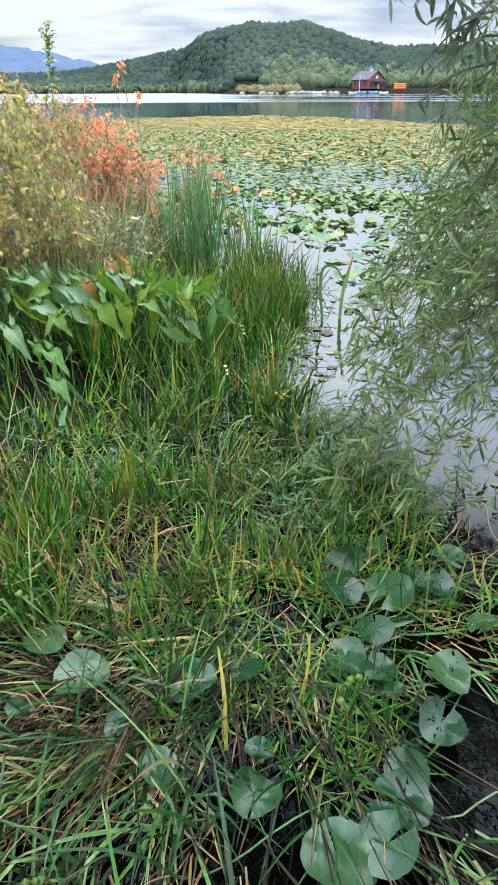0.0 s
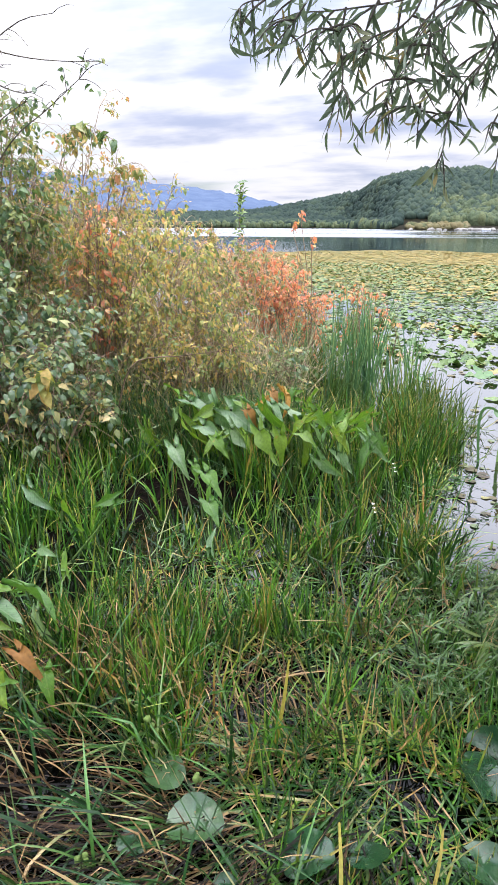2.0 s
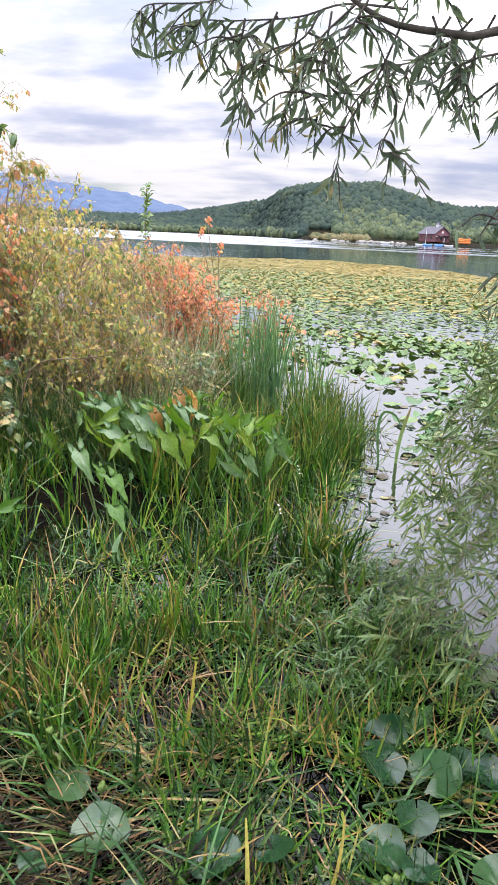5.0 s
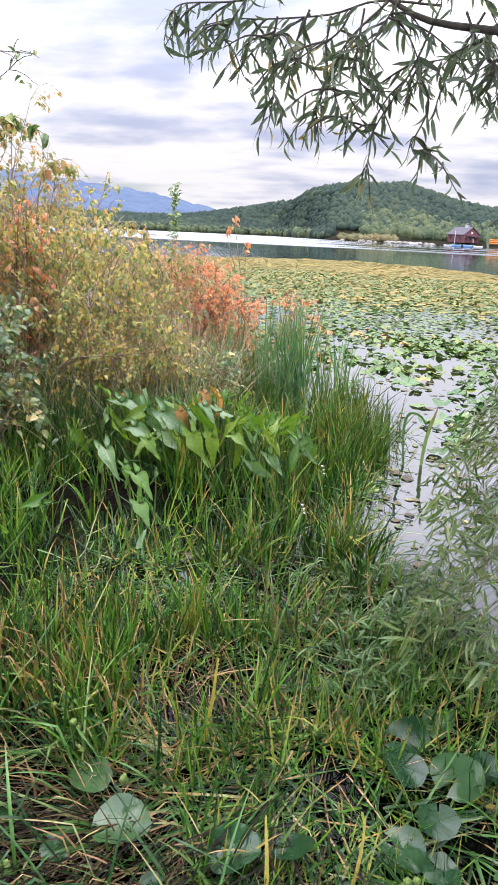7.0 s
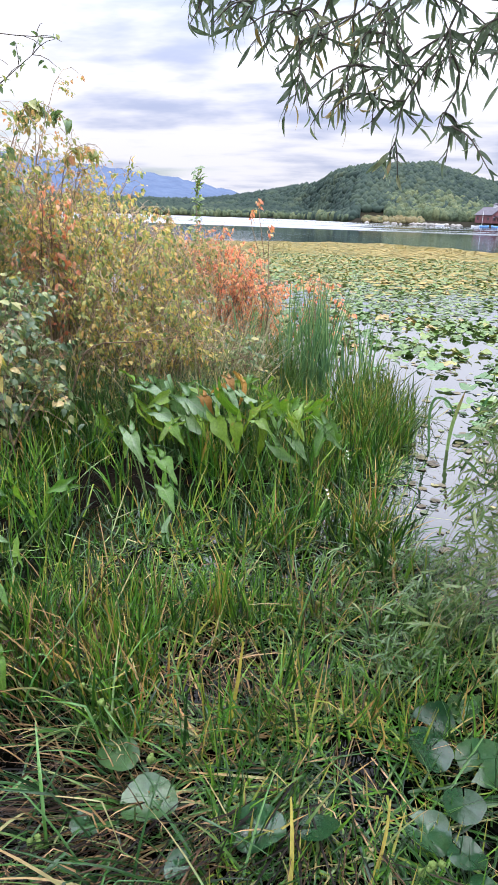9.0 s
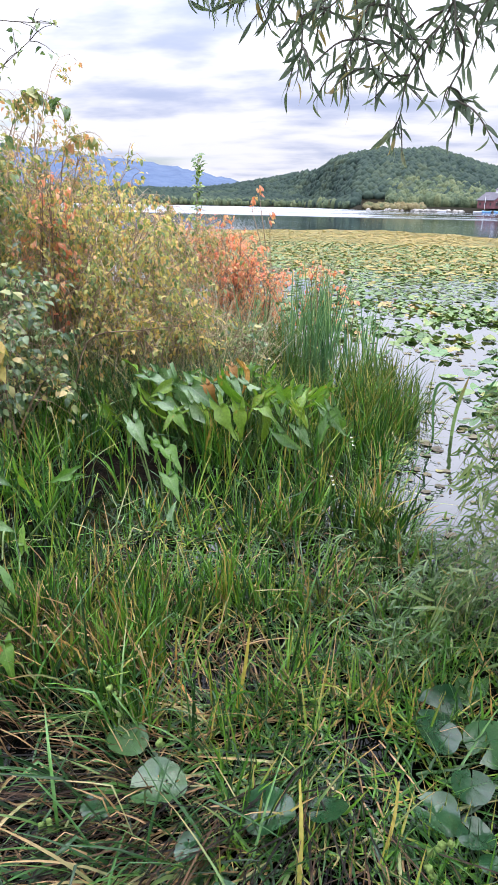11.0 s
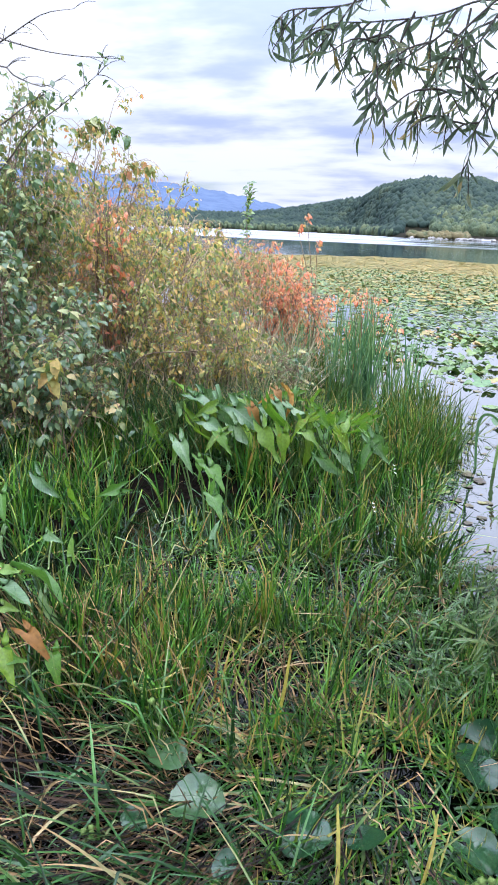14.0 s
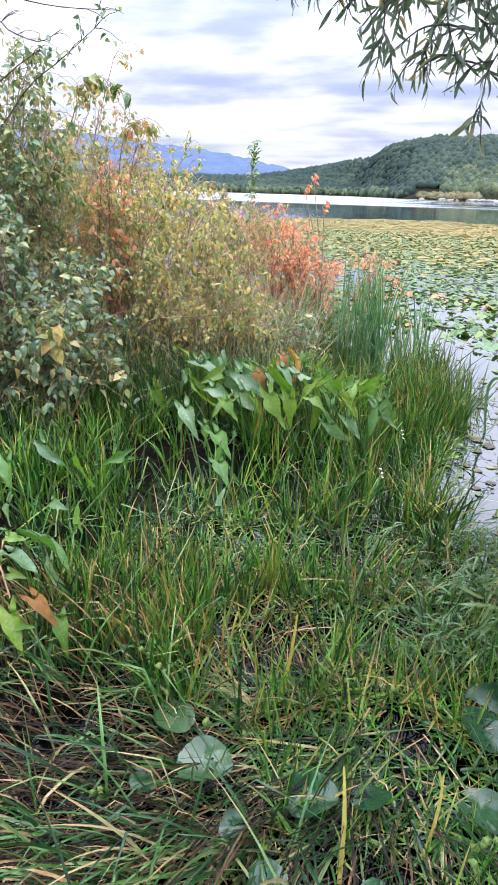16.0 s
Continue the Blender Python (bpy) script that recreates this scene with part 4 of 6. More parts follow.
for i in range(17):
    x, y = random.uniform(-0.72, -0.34), random.uniform(5.8, 6.35)
    cattail((x, y, -0.12), random.uniform(0.95, 1.32), 100 + i)
for i in range(6):
    cattail((random.uniform(-0.3, 0.02), random.uniform(5.75, 6.4), -0.12), random.uniform(0.7, 1.2), 200 + i)
for i in range(5):
    cattail((random.uniform(-1.5, -0.9), random.uniform(5.8, 6.6), 0.0), random.uniform(0.6, 0.9), 300 + i)


# ---- lily pads ----
def pad_shape(points, rings, seed, notch=0.35, cup=0.12, wave=0.05, holes=0):
    """A round floating leaf of radius 1 with a notch to its middle."""
    r = np.random.default_rng(seed)
    a = np.linspace(notch / 2, 2 * math.pi - notch / 2, points)
    edge = 1 + 0.06 * np.sin(a * 2 + r.uniform(0, 6)) + r.normal(0, 0.02, points)
    ph = r.uniform(0, 6)
    v, uv = [(0, 0, 0)], [(0.5, 0.5)]
    for k in range(1, rings + 1):
        s = k / rings
        for i in range(points):
            x, y = math.cos(a[i]) * edge[i] * s, math.sin(a[i]) * edge[i] * s
            z = cup * s**2 * (0.4 + 0.6 * math.cos(2 * a[i] + ph)) + wave * s * math.sin(5 * a[i] + ph)
            v.append((x, y, z)), uv.append((0.5 + x / 2, 0.5 + y / 2))
    tri = [(0, 1 + i, 2 + i) for i in range(points - 1)]
    for k in range(rings - 1):
        for i in range(points - 1):
            p = 1 + k * points + i
            tri += [(p, p + points, p + points + 1), (p, p + points + 1, p + 1)]
    if holes:
        gone = set(r.choice(np.arange(points, len(tri)), holes, replace=False))
        tri = [t for i, t in enumerate(tri) if i not in gone]
    return np.array(v), np.array(tri), np.array(uv)


def tilt_turns(n, tilt):
    d = np.stack([rng.normal(0, 1, n), rng.normal(0, 1, n), np.zeros(n)], -1)
    up = np.stack([rng.normal(0, tilt, n), rng.normal(0, tilt, n), np.ones(n)], -1)
    d = unit(d)
    return frames_from(d - up * (d * unit(up)).sum(-1, keepdims=True), unit(up))


def pad_field(n, r0, r1, power):
    az = rng.uniform(-24, 31, n)
    r = r0 + (r1 - r0) * rng.random(n) ** power
    x, y = r * np.sin(np.radians(az)), r * np.cos(np.radians(az))
    edge = np.interp(az, (-24, -15, -7, 0, 4, 9, 13, 25), (40, 42, 45, 48, 46, 41.5, 37, 29)) + 0.8 * np.sin(az * 1.3) + 0.4 * np.sin(az * 3.1)
    lane = np.clip((y - 4.6) / 12.0, 0, 1) * 0.8 + 0.18
    clump = np.sin(x * 1.3 + 2 * np.sin(y * 0.7)) * np.sin(y * 1.1 + x * 0.4)
    ok = (x > bank_edge(y) + 0.35) & (r < edge) & (rng.random(n) < lane + 0.35 * clump * (y < 18))
    return x[ok], y[ok]


x, y = pad_field(40000, 8.5, 30, 0.6)
n = len(x)
q = join(scatter(pad_shape(7, 2, 11, cup=0.4, wave=0.1), tilt_turns(n // 4, 0.12), rng.uniform(0.035, 0.085, n // 4), np.stack([x, y, rng.uniform(0.01, 0.05, n)], -1)[: n // 4]), scatter(pad_shape(7, 1, 13, cup=0.08), tilt_turns(n - n // 4, 0.02), rng.uniform(0.03, 0.08, n - n // 4), np.stack([x, y, rng.uniform(0.005, 0.015, n)], -1)[n // 4 :]))
stuff("lily_pad_field", "wide field of green lily pads covering the lake", "lily pads", mesh_of("lily_pad_field", q[0], q[1], M_PAD, q[2]))
x, y = pad_field(90000, 14, 49, 0.6)
fade = rng.random(len(x)) < np.clip((np.hypot(x, y) - 13) / 12, 0, 1)
x, y = x[fade], y[fade]
n = len(x)
q = scatter(pad_shape(6, 1, 12, cup=0.1, wave=0.02), tilt_turns(n, 0.035), rng.uniform(0.075, 0.165, n), np.stack([x, y, rng.uniform(0.006, 0.03, n)], -1))
stuff("lily_pad_field", "far part of the lily pad field, dense and yellowish", "lily pads", mesh_of("lily_pad_field", q[0], q[1], M_PAD_FAR, q[2]))
PADS = [mesh_of("lily_pad", *pad_shape(16, 2, 20 + i, cup=0.3 * (i % 3), wave=0.05 + 0.06 * (i % 2))[:2], M_PAD_EACH) for i in range(6)]
x, y = pad_field(5200, 3.6, 11.5, 0.72)
turn = tilt_turns(len(x), 0.12)
_order = np.argsort(np.hypot(x, y))
for c, i in enumerate(_order[:290]):
    ob = tagged(new("lily_pad", PADS[c % 6]), "round green lily pad floating on the lake", "lily pad", "lily pads floating on the lake")
    ob.matrix_world = Matrix.Translation((x[i], y[i], rng.uniform(0.012, 0.035))) @ Matrix(turn[i].tolist()).to_4x4() @ Matrix.Scale(0.03 + 0.085 * rng.random() ** 1.6, 4)
rest = _order[290:]
if len(rest):
    q = scatter(pad_shape(11, 2, 31, cup=0.45, wave=0.1), turn[rest], 0.03 + 0.07 * rng.random(len(rest)) ** 1.4, np.stack([x[rest], y[rest], rng.uniform(0.01, 0.025, len(rest))], -1))
    stuff("lily_pad_field", "nearer lily pads with water gleaming between them", "lily pads", mesh_of("lily_pad_field", q[0], q[1], M_PAD, q[2]))

# leaf scraps and small pads afloat in the channel
n = 520
y = rng.uniform(2.2, 8.0, n)
x = bank_edge(y) + 0.02 + 2.2 * rng.random(n) ** 1.3
q = scatter(pad_shape(9, 1, 77), tilt_turns(n, 0.02), 0.01 + 0.04 * rng.random(n) ** 3, np.stack([x, y, np.full(n, 0.004)], -1))
stuff("floating_leaves", "scraps of fallen leaves floating on the still water", "leaf litter", mesh_of("floating_leaves", q[0], q[1], M_SCRAP, q[2]))

# broad waxy lily leaves among the sedge: x, y, length, height
LILY_A = ((-0.64, 1.494, 0.133), (-0.499, 1.352, 0.147), (-0.198, 1.357, 0.142), (-0.051, 1.389, 0.118), (-0.03, 1.04, 0.123), (-0.016, 1.132, 0.071), (-0.259, 1.103, 0.101), (0.28, 1.816, 0.152), (0.246, 1.693, 0.154), (0.411, 1.705, 0.155), (0.556, 1.705, 0.127), (0.631, 1.844, 0.119), (0.338, 1.546, 0.125))
LILY_B = ((0.229, 1.428, 0.12), (0.324, 1.378, 0.097), (0.35, 1.312, 0.063), (0.511, 1.377, 0.128), (0.443, 1.208, 0.136), (0.331, 1.087, 0.12), (0.302, 1.013, 0.141), (0.147, 0.893, 0.16), (0.251, 0.915, 0.144), (0.406, 1.937, 0.13), (0.675, 1.568, 0.103), (0.498, 1.767, 0.112), (-0.372, 1.203, 0.071), (-0.643, 1.271, 0.074))
LILY_MESH = [mesh_of("leaf", *pad_shape(34, 5, 60 + i, 0.1 + 0.25 * (i % 2), 0.16 + 0.2 * (i % 3), 0.012 + 0.01 * (i % 3), holes=(0, 9, 5, 0)[i % 4])[:2], M_LILY) for i in range(6)]
for i, (x, y, s) in enumerate(LILY_A + LILY_B):
    r = np.random.default_rng(500 + i)
    z = r.uniform(0.045, 0.08)
    plant = tagged(new("water_lily"), "broad waxy blue-green lily leaf among sedge" if i % 4 != 1 else "broad waxy lily leaf with insect holes", "water lily", "lily leaves among the sedge")
    plant.location = (x, y, z)
    leaf = part("leaf", LILY_MESH[1 if i == 1 else (i * 5) % 6], plant)
    leaf.matrix_local = Matrix.Rotation(r.normal(0.1, 0.22), 4, "X") @ Matrix.Rotation(r.normal(0, 0.22), 4, "Y") @ Matrix.Rotation(r.uniform(0, 6.28), 4, "Z") @ Matrix.Diagonal((s * 0.5, s * 0.48, s * 0.5, 1))
    v, f, u = tube(smooth_path([(0, 0, 0), (0.01, 0.02, -0.06), (r.normal(0, 0.05), r.normal(0, 0.05), -0.24)], 5), 0.004, 0.005, 6)
    part("stalk", mesh_of("stalk", v, f, M_STALK, u), plant)


# ---- arrow-leaved plants ----
def arrow_shape(rows, seed, lobe=0.42, width=0.5, fold=0.18, curl=0.7):
    """An arrow-shaped leaf of length 1 along y with two lobes behind the stalk."""
    r = np.random.default_rng(seed)
    v, f, uv = [], [], []
    for i in range(rows + 1):
        s = i / rows
        w = width * 0.5 * (1 - s) ** 0.6 * (0.82 + 0.4 * math.sin(min(1, s * 1.7) * math.pi)) + 0.004
        z = -curl * 0.5 * s * s
        e = 0.05 * math.sin(9 * s + 3 * seed)
        v += [(-w, s, z + fold * w * 2 + e), (-w * 0.5, s, z + fold * w * 0.7), (0, s, z), (w * 0.5, s, z + fold * w * 0.7), (w, s, z + fold * w * 2 - e)]
        uv += [(0, s), (0.25, s), (0.5, s), (0.75, s), (1, s)]
    for i in range(rows):
        for j in range(4):
            a = i * 5 + j
            f.append((a, a + 1, a + 6, a + 5))
    for sgn, cols in ((-1, (0, 1, 2)), (1, (4, 3, 2))):
        first = len(v)
        for k in (1, 2, 3):
            s = k / 3
            cx = sgn * width * 0.5 * (0.5 + 0.35 * s)
            hw = width * 0.25 * (1 - s) ** 0.8 + 0.004
            for t in (1, 0, -1):
                v.append((cx + sgn * hw * t, -lobe * s, -0.06 * s * s + fold * 0.3 * abs(t)))
                uv.append((0.5 + cx, 0.0))
        prev = list(cols)
        for k in range(3):
            cur = [first + k * 3 + j for j in range(3)]
            for j in (0, 1):
                f.append((prev[j], prev[j + 1], cur[j + 1], cur[j]))
            prev = cur
    return np.array(v), np.array(f), np.array(uv)


ARROW_MESHES = {}
for kind, mat, width in (("g", M_ARUM, 0.46), ("p", M_ARUM_OLD, 0.46), ("y", M_ARUM_YOUNG, 0.38), ("d", M_ARUM_DRY, 0.45)):
    ARROW_MESHES[kind] = [mesh_of("leaf", *arrow_shape(8, 70 + i, 0.36 + 0.08 * (i % 3), width + 0.06 * (i % 2), 0.1 + 0.13 * (i % 3), 0.2 + 0.3 * (i % 4) + (0.6 if kind == "d" else 0.0))[:2], mat) for i in range(6)]


def arrow_plant(root, leaves, seed, filled):
    """One plant: stalks rise from the root to each leaf. A leaf: where its stalk meets it, the way and length to its tip, its age."""
    r = np.random.default_rng(seed)
    dry = any(k[6] == "d" for k in leaves)
    plant = tagged(new("arrow_arum"), "arrow-leaved clump with some orange withered leaves" if dry else "clump of broad glossy arrow-shaped leaves on stalks", "marsh plant", "arrow-leaved plants on the bank")
    rz = float(hgt(*root))
    plant.location = (*root, rz)
    extra = []
    if filled:
        for x, y, z, dx, dy, dz, k in leaves:
            turn = r.normal(0, 0.8)
            extra.append((x + r.normal(0, 0.07), y + r.uniform(0.1, 0.3), z - r.uniform(0.0, 0.1), dx * math.cos(turn) + 0.1 * math.sin(turn), dy, dz * r.uniform(0.6, 1.1) - 0.02, "g" if k == "d" else k))
    for i, (x, y, z, dx, dy, dz, k) in enumerate(list(leaves) + extra):
        p = Vector((x - root[0], y - root[1], max(z, 0.08) - rz))
        leaf = part("leaf", ARROW_MESHES[k][(i * 7 + seed) % 6], plant, "withered orange leaf" if k == "d" else "")
        d = np.array([[dx, dy, dz]])
        up = unit(np.array([[r.normal(0, 1.1), r.normal(-0.6, 0.7), 0.6]]))
        d = d + r.normal(0, 0.025, (1, 3))
        size = max(0.08, float(np.linalg.norm(d))) * r.uniform(0.85, 1.05) * (1.0 if seed < 5 else 1.05)
        leaf.matrix_local = Matrix.Translation(p) @ Matrix(frames_from(d, up)[0].tolist()).to_4x4() @ Matrix.Scale(size, 4)
        v, f, u = tube(smooth_path([(p.x * 0.3 + r.normal(0, 0.02), p.y * 0.3, -0.05), (p.x * 0.8, p.y * 0.8 + 0.04, p.z * 0.6), tuple(p)], 6), 0.006, 0.0032, 5)
        part("stalk", mesh_of("stalk", v, f, M_STALK, u), plant)


arrow_plant((-1.2, 4.0), ((-1.554, 4.0, 0.546, 0.142, -0.06, -0.064, "y"), (-1.617, 3.7, 0.347, 0.093, -0.06, -0.16, "y"), (-1.373, 3.7, 0.438, 0.072, -0.06, -0.185, "y"), (-1.387, 3.9, 0.486, 0.24, -0.06, -0.102, "p"), (-1.228, 3.85, 0.463, -0.131, -0.06, -0.081, "g"), (-1.455, 3.8, 0.444, 0.061, -0.06, -0.09, "p"), (-1.255, 3.75, 0.382, 0.146, -0.06, -0.054, "p"), (-1.176, 3.85, 0.476, 0.111, -0.06, -0.136, "p"), (-1.149, 4.0, 0.433, 0.099, 0.02, 0.098, "g"), (-1.087, 3.8, 0.476, 0.224, -0.06, -0.112, "p"), (-1.127, 3.65, 0.338, -0.132, -0.06, -0.078, "g"), (-1.127, 3.6, 0.361, 0.106, -0.06, -0.119, "y"), (-1.049, 3.7, 0.391, 0.092, -0.06, -0.102, "p"), (-0.97, 3.65, 0.379, 0.09, -0.06, -0.099, "y")), 1, True)
arrow_plant((-1.0, 3.1), ((-1.233, 3.2, 0.425, 0.111, -0.06, -0.136, "p"), (-1.094, 3.1, 0.385, 0.072, -0.06, -0.09, "g"), (-1.253, 3.2, 0.409, -0.003, -0.06, -0.112, "y"), (-0.983, 2.95, 0.397, 0.109, -0.06, -0.084, "g"), (-0.901, 2.75, 0.331, -0.025, 0.02, 0.082, "g"), (-0.892, 2.72, 0.351, 0.053, -0.06, -0.041, "g"), (-0.809, 2.5, 0.248, 0.002, 0.02, 0.101, "p"), (-0.925, 3.1, 0.376, 0.057, -0.06, -0.084, "p")), 2, False)
arrow_plant((-0.7, 3.8), ((-0.858, 3.7, 0.563, 0.083, -0.06, -0.143, "y"), (-0.823, 3.75, 0.554, 0.1, -0.06, -0.129, "p"), (-0.706, 3.75, 0.538, 0.112, -0.06, -0.077, "p"), (-0.845, 3.55, 0.445, 0.089, -0.06, -0.158, "g"), (-0.72, 3.5, 0.448, 0.08, -0.06, -0.196, "y"), (-0.596, 3.6, 0.501, -0.117, -0.06, -0.079, "y"), (-0.604, 3.55, 0.453, 0.075, -0.06, -0.088, "g"), (-0.456, 3.5, 0.486, 0.036, -0.06, -0.11, "p"), (-0.441, 3.3, 0.395, 0.094, -0.06, -0.094, "p"), (-0.858, 3.9, 0.546, -0.152, 0.02, -0.017, "d"), (-0.853, 3.9, 0.594, 0.088, -0.06, -0.056, "d"), (-0.764, 3.85, 0.593, 0.093, -0.06, -0.068, "d"), (-0.985, 3.8, 0.495, 0.089, -0.06, -0.047, "d")), 3, True)
arrow_plant((-0.25, 3.85), ((-0.604, 3.75, 0.55, 0.05, -0.06, -0.09, "y"), (-0.561, 3.7, 0.533, 0.09, -0.06, -0.098, "y"), (-0.541, 3.65, 0.465, 0.064, -0.06, -0.071, "g"), (-0.426, 3.6, 0.507, 0.042, -0.06, -0.106, "y"), (-0.353, 3.65, 0.501, -0.019, -0.06, -0.08, "g"), (-0.249, 3.6, 0.535, -0.096, -0.06, -0.067, "y"), (-0.215, 3.45, 0.491, 0.103, -0.06, -0.136, "p"), (-0.213, 3.4, 0.443, -0.063, -0.06, -0.111, "g"), (-0.264, 3.5, 0.509, 0.048, -0.06, -0.067, "g"), (-0.401, 3.6, 0.449, 0.065, -0.06, -0.075, "y")), 4, True)
arrow_plant((-1.75, 2.55), ((-1.621, 2.45, 0.449, 0.116, -0.06, -0.107, "p"), (-1.484, 2.45, 0.43, 0.064, -0.06, -0.108, "y"), (-1.798, 2.4, 0.36, 0.056, -0.06, -0.088, "g"), (-1.307, 2.6, 0.379, -0.092, -0.06, -0.052, "g"), (-1.45, 2.2, 0.315, 0.103, -0.06, 0.011, "p"), (-1.276, 2.1, 0.292, 0.019, 0.02, 0.113, "g"), (-1.582, 2.1, 0.331, 0.039, -0.06, -0.074, "p")), 5, False)
arrow_plant((-1.4, 1.95), ((-1.39, 1.9, 0.307, -0.036, 0.02, 0.016, "g"), (-1.315, 1.9, 0.312, -0.063, 0.02, 0.02, "g"), (-1.28, 1.85, 0.351, 0.143, -0.06, -0.06, "g"), (-1.23, 1.82, 0.295, 0.06, -0.06, -0.042, "p"), (-1.367, 1.78, 0.324, 0.147, -0.06, -0.028, "p"), (-1.366, 1.78, 0.247, 0.096, -0.06, 0.026, "g"), (-1.375, 1.8, 0.384, 0.069, -0.06, 0.015, "g")), 6, False)
arrow_plant((-1.2, 1.62), ((-1.214, 1.55, 0.269, 0.088, -0.06, -0.044, "y"), (-1.155, 1.6, 0.302, 0.122, -0.06, -0.026, "d"), (-1.071, 1.6, 0.249, 0.09, -0.06, -0.002, "y"), (-1.195, 1.55, 0.252, 0.086, -0.06, 0.035, "g")), 7, False)


# ---- shrubs ----
def shrub(name, label, base, middle, radii, stems, twigs, leaves, shape, leaf_size, material, seed, droop=0.3, top_bias=0.0, bark=None):
    """Stems fan from the base into an egg-shaped space; twigs branch from them and carry the leaves."""
    r = np.random.default_rng(seed)
    bush = tagged(new(name), label, "shrub")
    bz = float(hgt(base[0], base[1]))
    bush.location = (base[0], base[1], bz)
    mid = np.array(middle) - np.array([base[0], base[1], bz])
    rad = np.array(radii)
    lp, ld = [], []
    for i in range(stems):
        d = unit(r.normal(0, 1, 3))
        if d[2] < -0.25:
            d[2] = -d[2] * 0.6
        tip = mid + d * rad * r.uniform(0.55, 1.0) * (1 + top_bias * max(d[2], 0) * r.random())
        root = np.array([mid[0] * 0.3 + r.normal(0, rad[0] * 0.28), mid[1] * 0.3 + r.normal(0, rad[1] * 0.28), -0.05])
        elbow = root * 0.45 + tip * 0.55 + np.array([r.normal(0, 0.08), r.normal(0, 0.08), r.uniform(0.05, 0.2)])
        path = smooth_path([root, elbow, tip], 8)
        v, f, u = tube(path, r.uniform(0.005, 0.011), 0.0022, 5)
        stem = part("stem", mesh_of("stem", v, f, bark or M_BARK, u), bush)
        twig_parts = []
        for j in range(twigs):
            s = r.uniform(0.35, 1.0)
            p = path[min(7, int(s * 7.99))]
            td = unit(r.normal(0, 1, 3) + unit(p - mid * 0.8) * 0.7 + np.array([0, 0, 0.2]))
            tl = r.uniform(0.12, 0.34)
            tp = smooth_path([p, p + td * tl * 0.5 + [0, 0, 0.02], p + td * tl - [0, 0, droop * tl * 0.5]], 4)
            twig_parts.append(tube(tp, 0.0026, 0.0012, 3))
            for k in range(leaves):
                u = r.uniform(0.25, 1.0)
                q = tp[0] + (tp[-1] - tp[0]) * u
                lp.append(q + r.normal(0, 0.008, 3))
                ld.append(td * 0.6 + r.normal(0, 0.75, 3) - np.array([0, 0, droop]))
        v, f, u = join(*twig_parts)
        tagged(part("twig_spray", mesh_of("twig_spray", v, f, bark or M_BARK, u), stem), kind="stuff")
    lp, ld = np.array(lp), unit(np.array(ld))
    n = len(lp)
    up = unit(np.stack([r.normal(0, 0.45, n), r.normal(-0.25, 0.45, n), np.ones(n)], -1))
    q = scatter(shape, frames_from(ld, up), leaf_size * r.uniform(0.5, 1.45, n), lp)
    tagged(part("foliage", mesh_of("foliage", q[0], q[1], material, q[2]), bush), kind="stuff")
    return bush


OVATE = leaf_shape(0.55, 3, 0.3, 0.5, 0.4)
LANCE = leaf_shape(0.12, 4, 0.3, 0.5, 0.4)

# green dogwood in front
shrub("dogwood", "green dogwood with grey-green oval leaves, some yellow", (-2.5, 3.5), (-2.45, 3.45, 0.86), (0.72, 0.6, 0.58), 48, 13, 9, OVATE, 0.05, M_BUSH_GREEN, 11, 0.55)
shrub("dogwood", "taller green dogwood with yellowing upper leaves", (-3.2, 4.1), (-3.1, 4.0, 1.42), (0.75, 0.7, 1.0), 46, 13, 9, OVATE, 0.05, M_BUSH_OLIVE, 12, 0.55, 0.15)
shrub("dogwood", "low green dogwood shoots reaching over the marsh grass", (-2.05, 3.4), (-2.03, 3.35, 0.48), (0.34, 0.4, 0.33), 22, 10, 8, OVATE, 0.045, M_BUSH_GREEN, 13, 0.5)
shrub("dogwood", "low grey-green shrub growing between the shrubs and cattails", (-1.15, 5.1), (-1.12, 4.95, 0.45), (0.42, 0.35, 0.3), 18, 8, 7, OVATE, 0.04, M_BUSH_GREEN, 14, 0.5)
shrub("dogwood", "tall olive dogwood reaching over the other shrubs", (-3.35, 4.4), (-3.0, 4.2, 1.95), (0.62, 0.4, 0.62), 34, 12, 10, OVATE, 0.045, M_BUSH_OLIVE, 15, 0.6, bark=M_TWIG)
# yellowing shrubs behind
shrub("yellowing_shrub", "autumn shrub with yellow and olive leaves", (-2.3, 5.0), (-2.2, 4.9, 1.2), (0.85, 0.7, 0.74), 50, 16, 10, OVATE, 0.036, M_BUSH_YELLOW, 21, 0.9, bark=M_TWIG)
shrub("yellowing_shrub", "tall autumn shrub with orange and yellow leaves", (-3.0, 5.3), (-2.95, 5.2, 1.6), (0.85, 0.7, 0.92), 50, 15, 10, OVATE, 0.036, M_BUSH_ORANGE, 22, 0.9, 0.15, bark=M_TWIG)
shrub("yellowing_shrub", "low autumn shrub with pale yellow leaves", (-1.6, 4.75), (-1.6, 4.6, 0.69), (0.6, 0.45, 0.38), 36, 13, 8, OVATE, 0.038, M_BUSH_YELLOW, 23, 0.9, bark=M_TWIG)
shrub("yellowing_shrub", "autumn shrub with orange-brown leaves thinning out", (-1.9, 6.0), (-1.9, 5.9, 1.12), (0.55, 0.55, 0.52), 36, 12, 9, OVATE, 0.036, M_BUSH_ORANGE, 24, 0.9, bark=M_TWIG)
shrub("yellowing_shrub", "broad autumn shrub with mixed yellow leaves", (-3.6, 6.6), (-3.4, 6.5, 1.4), (1.2, 0.8, 0.85), 44, 13, 10, OVATE, 0.05, M_BUSH_YELLOW, 25, 0.9, bark=M_TWIG)
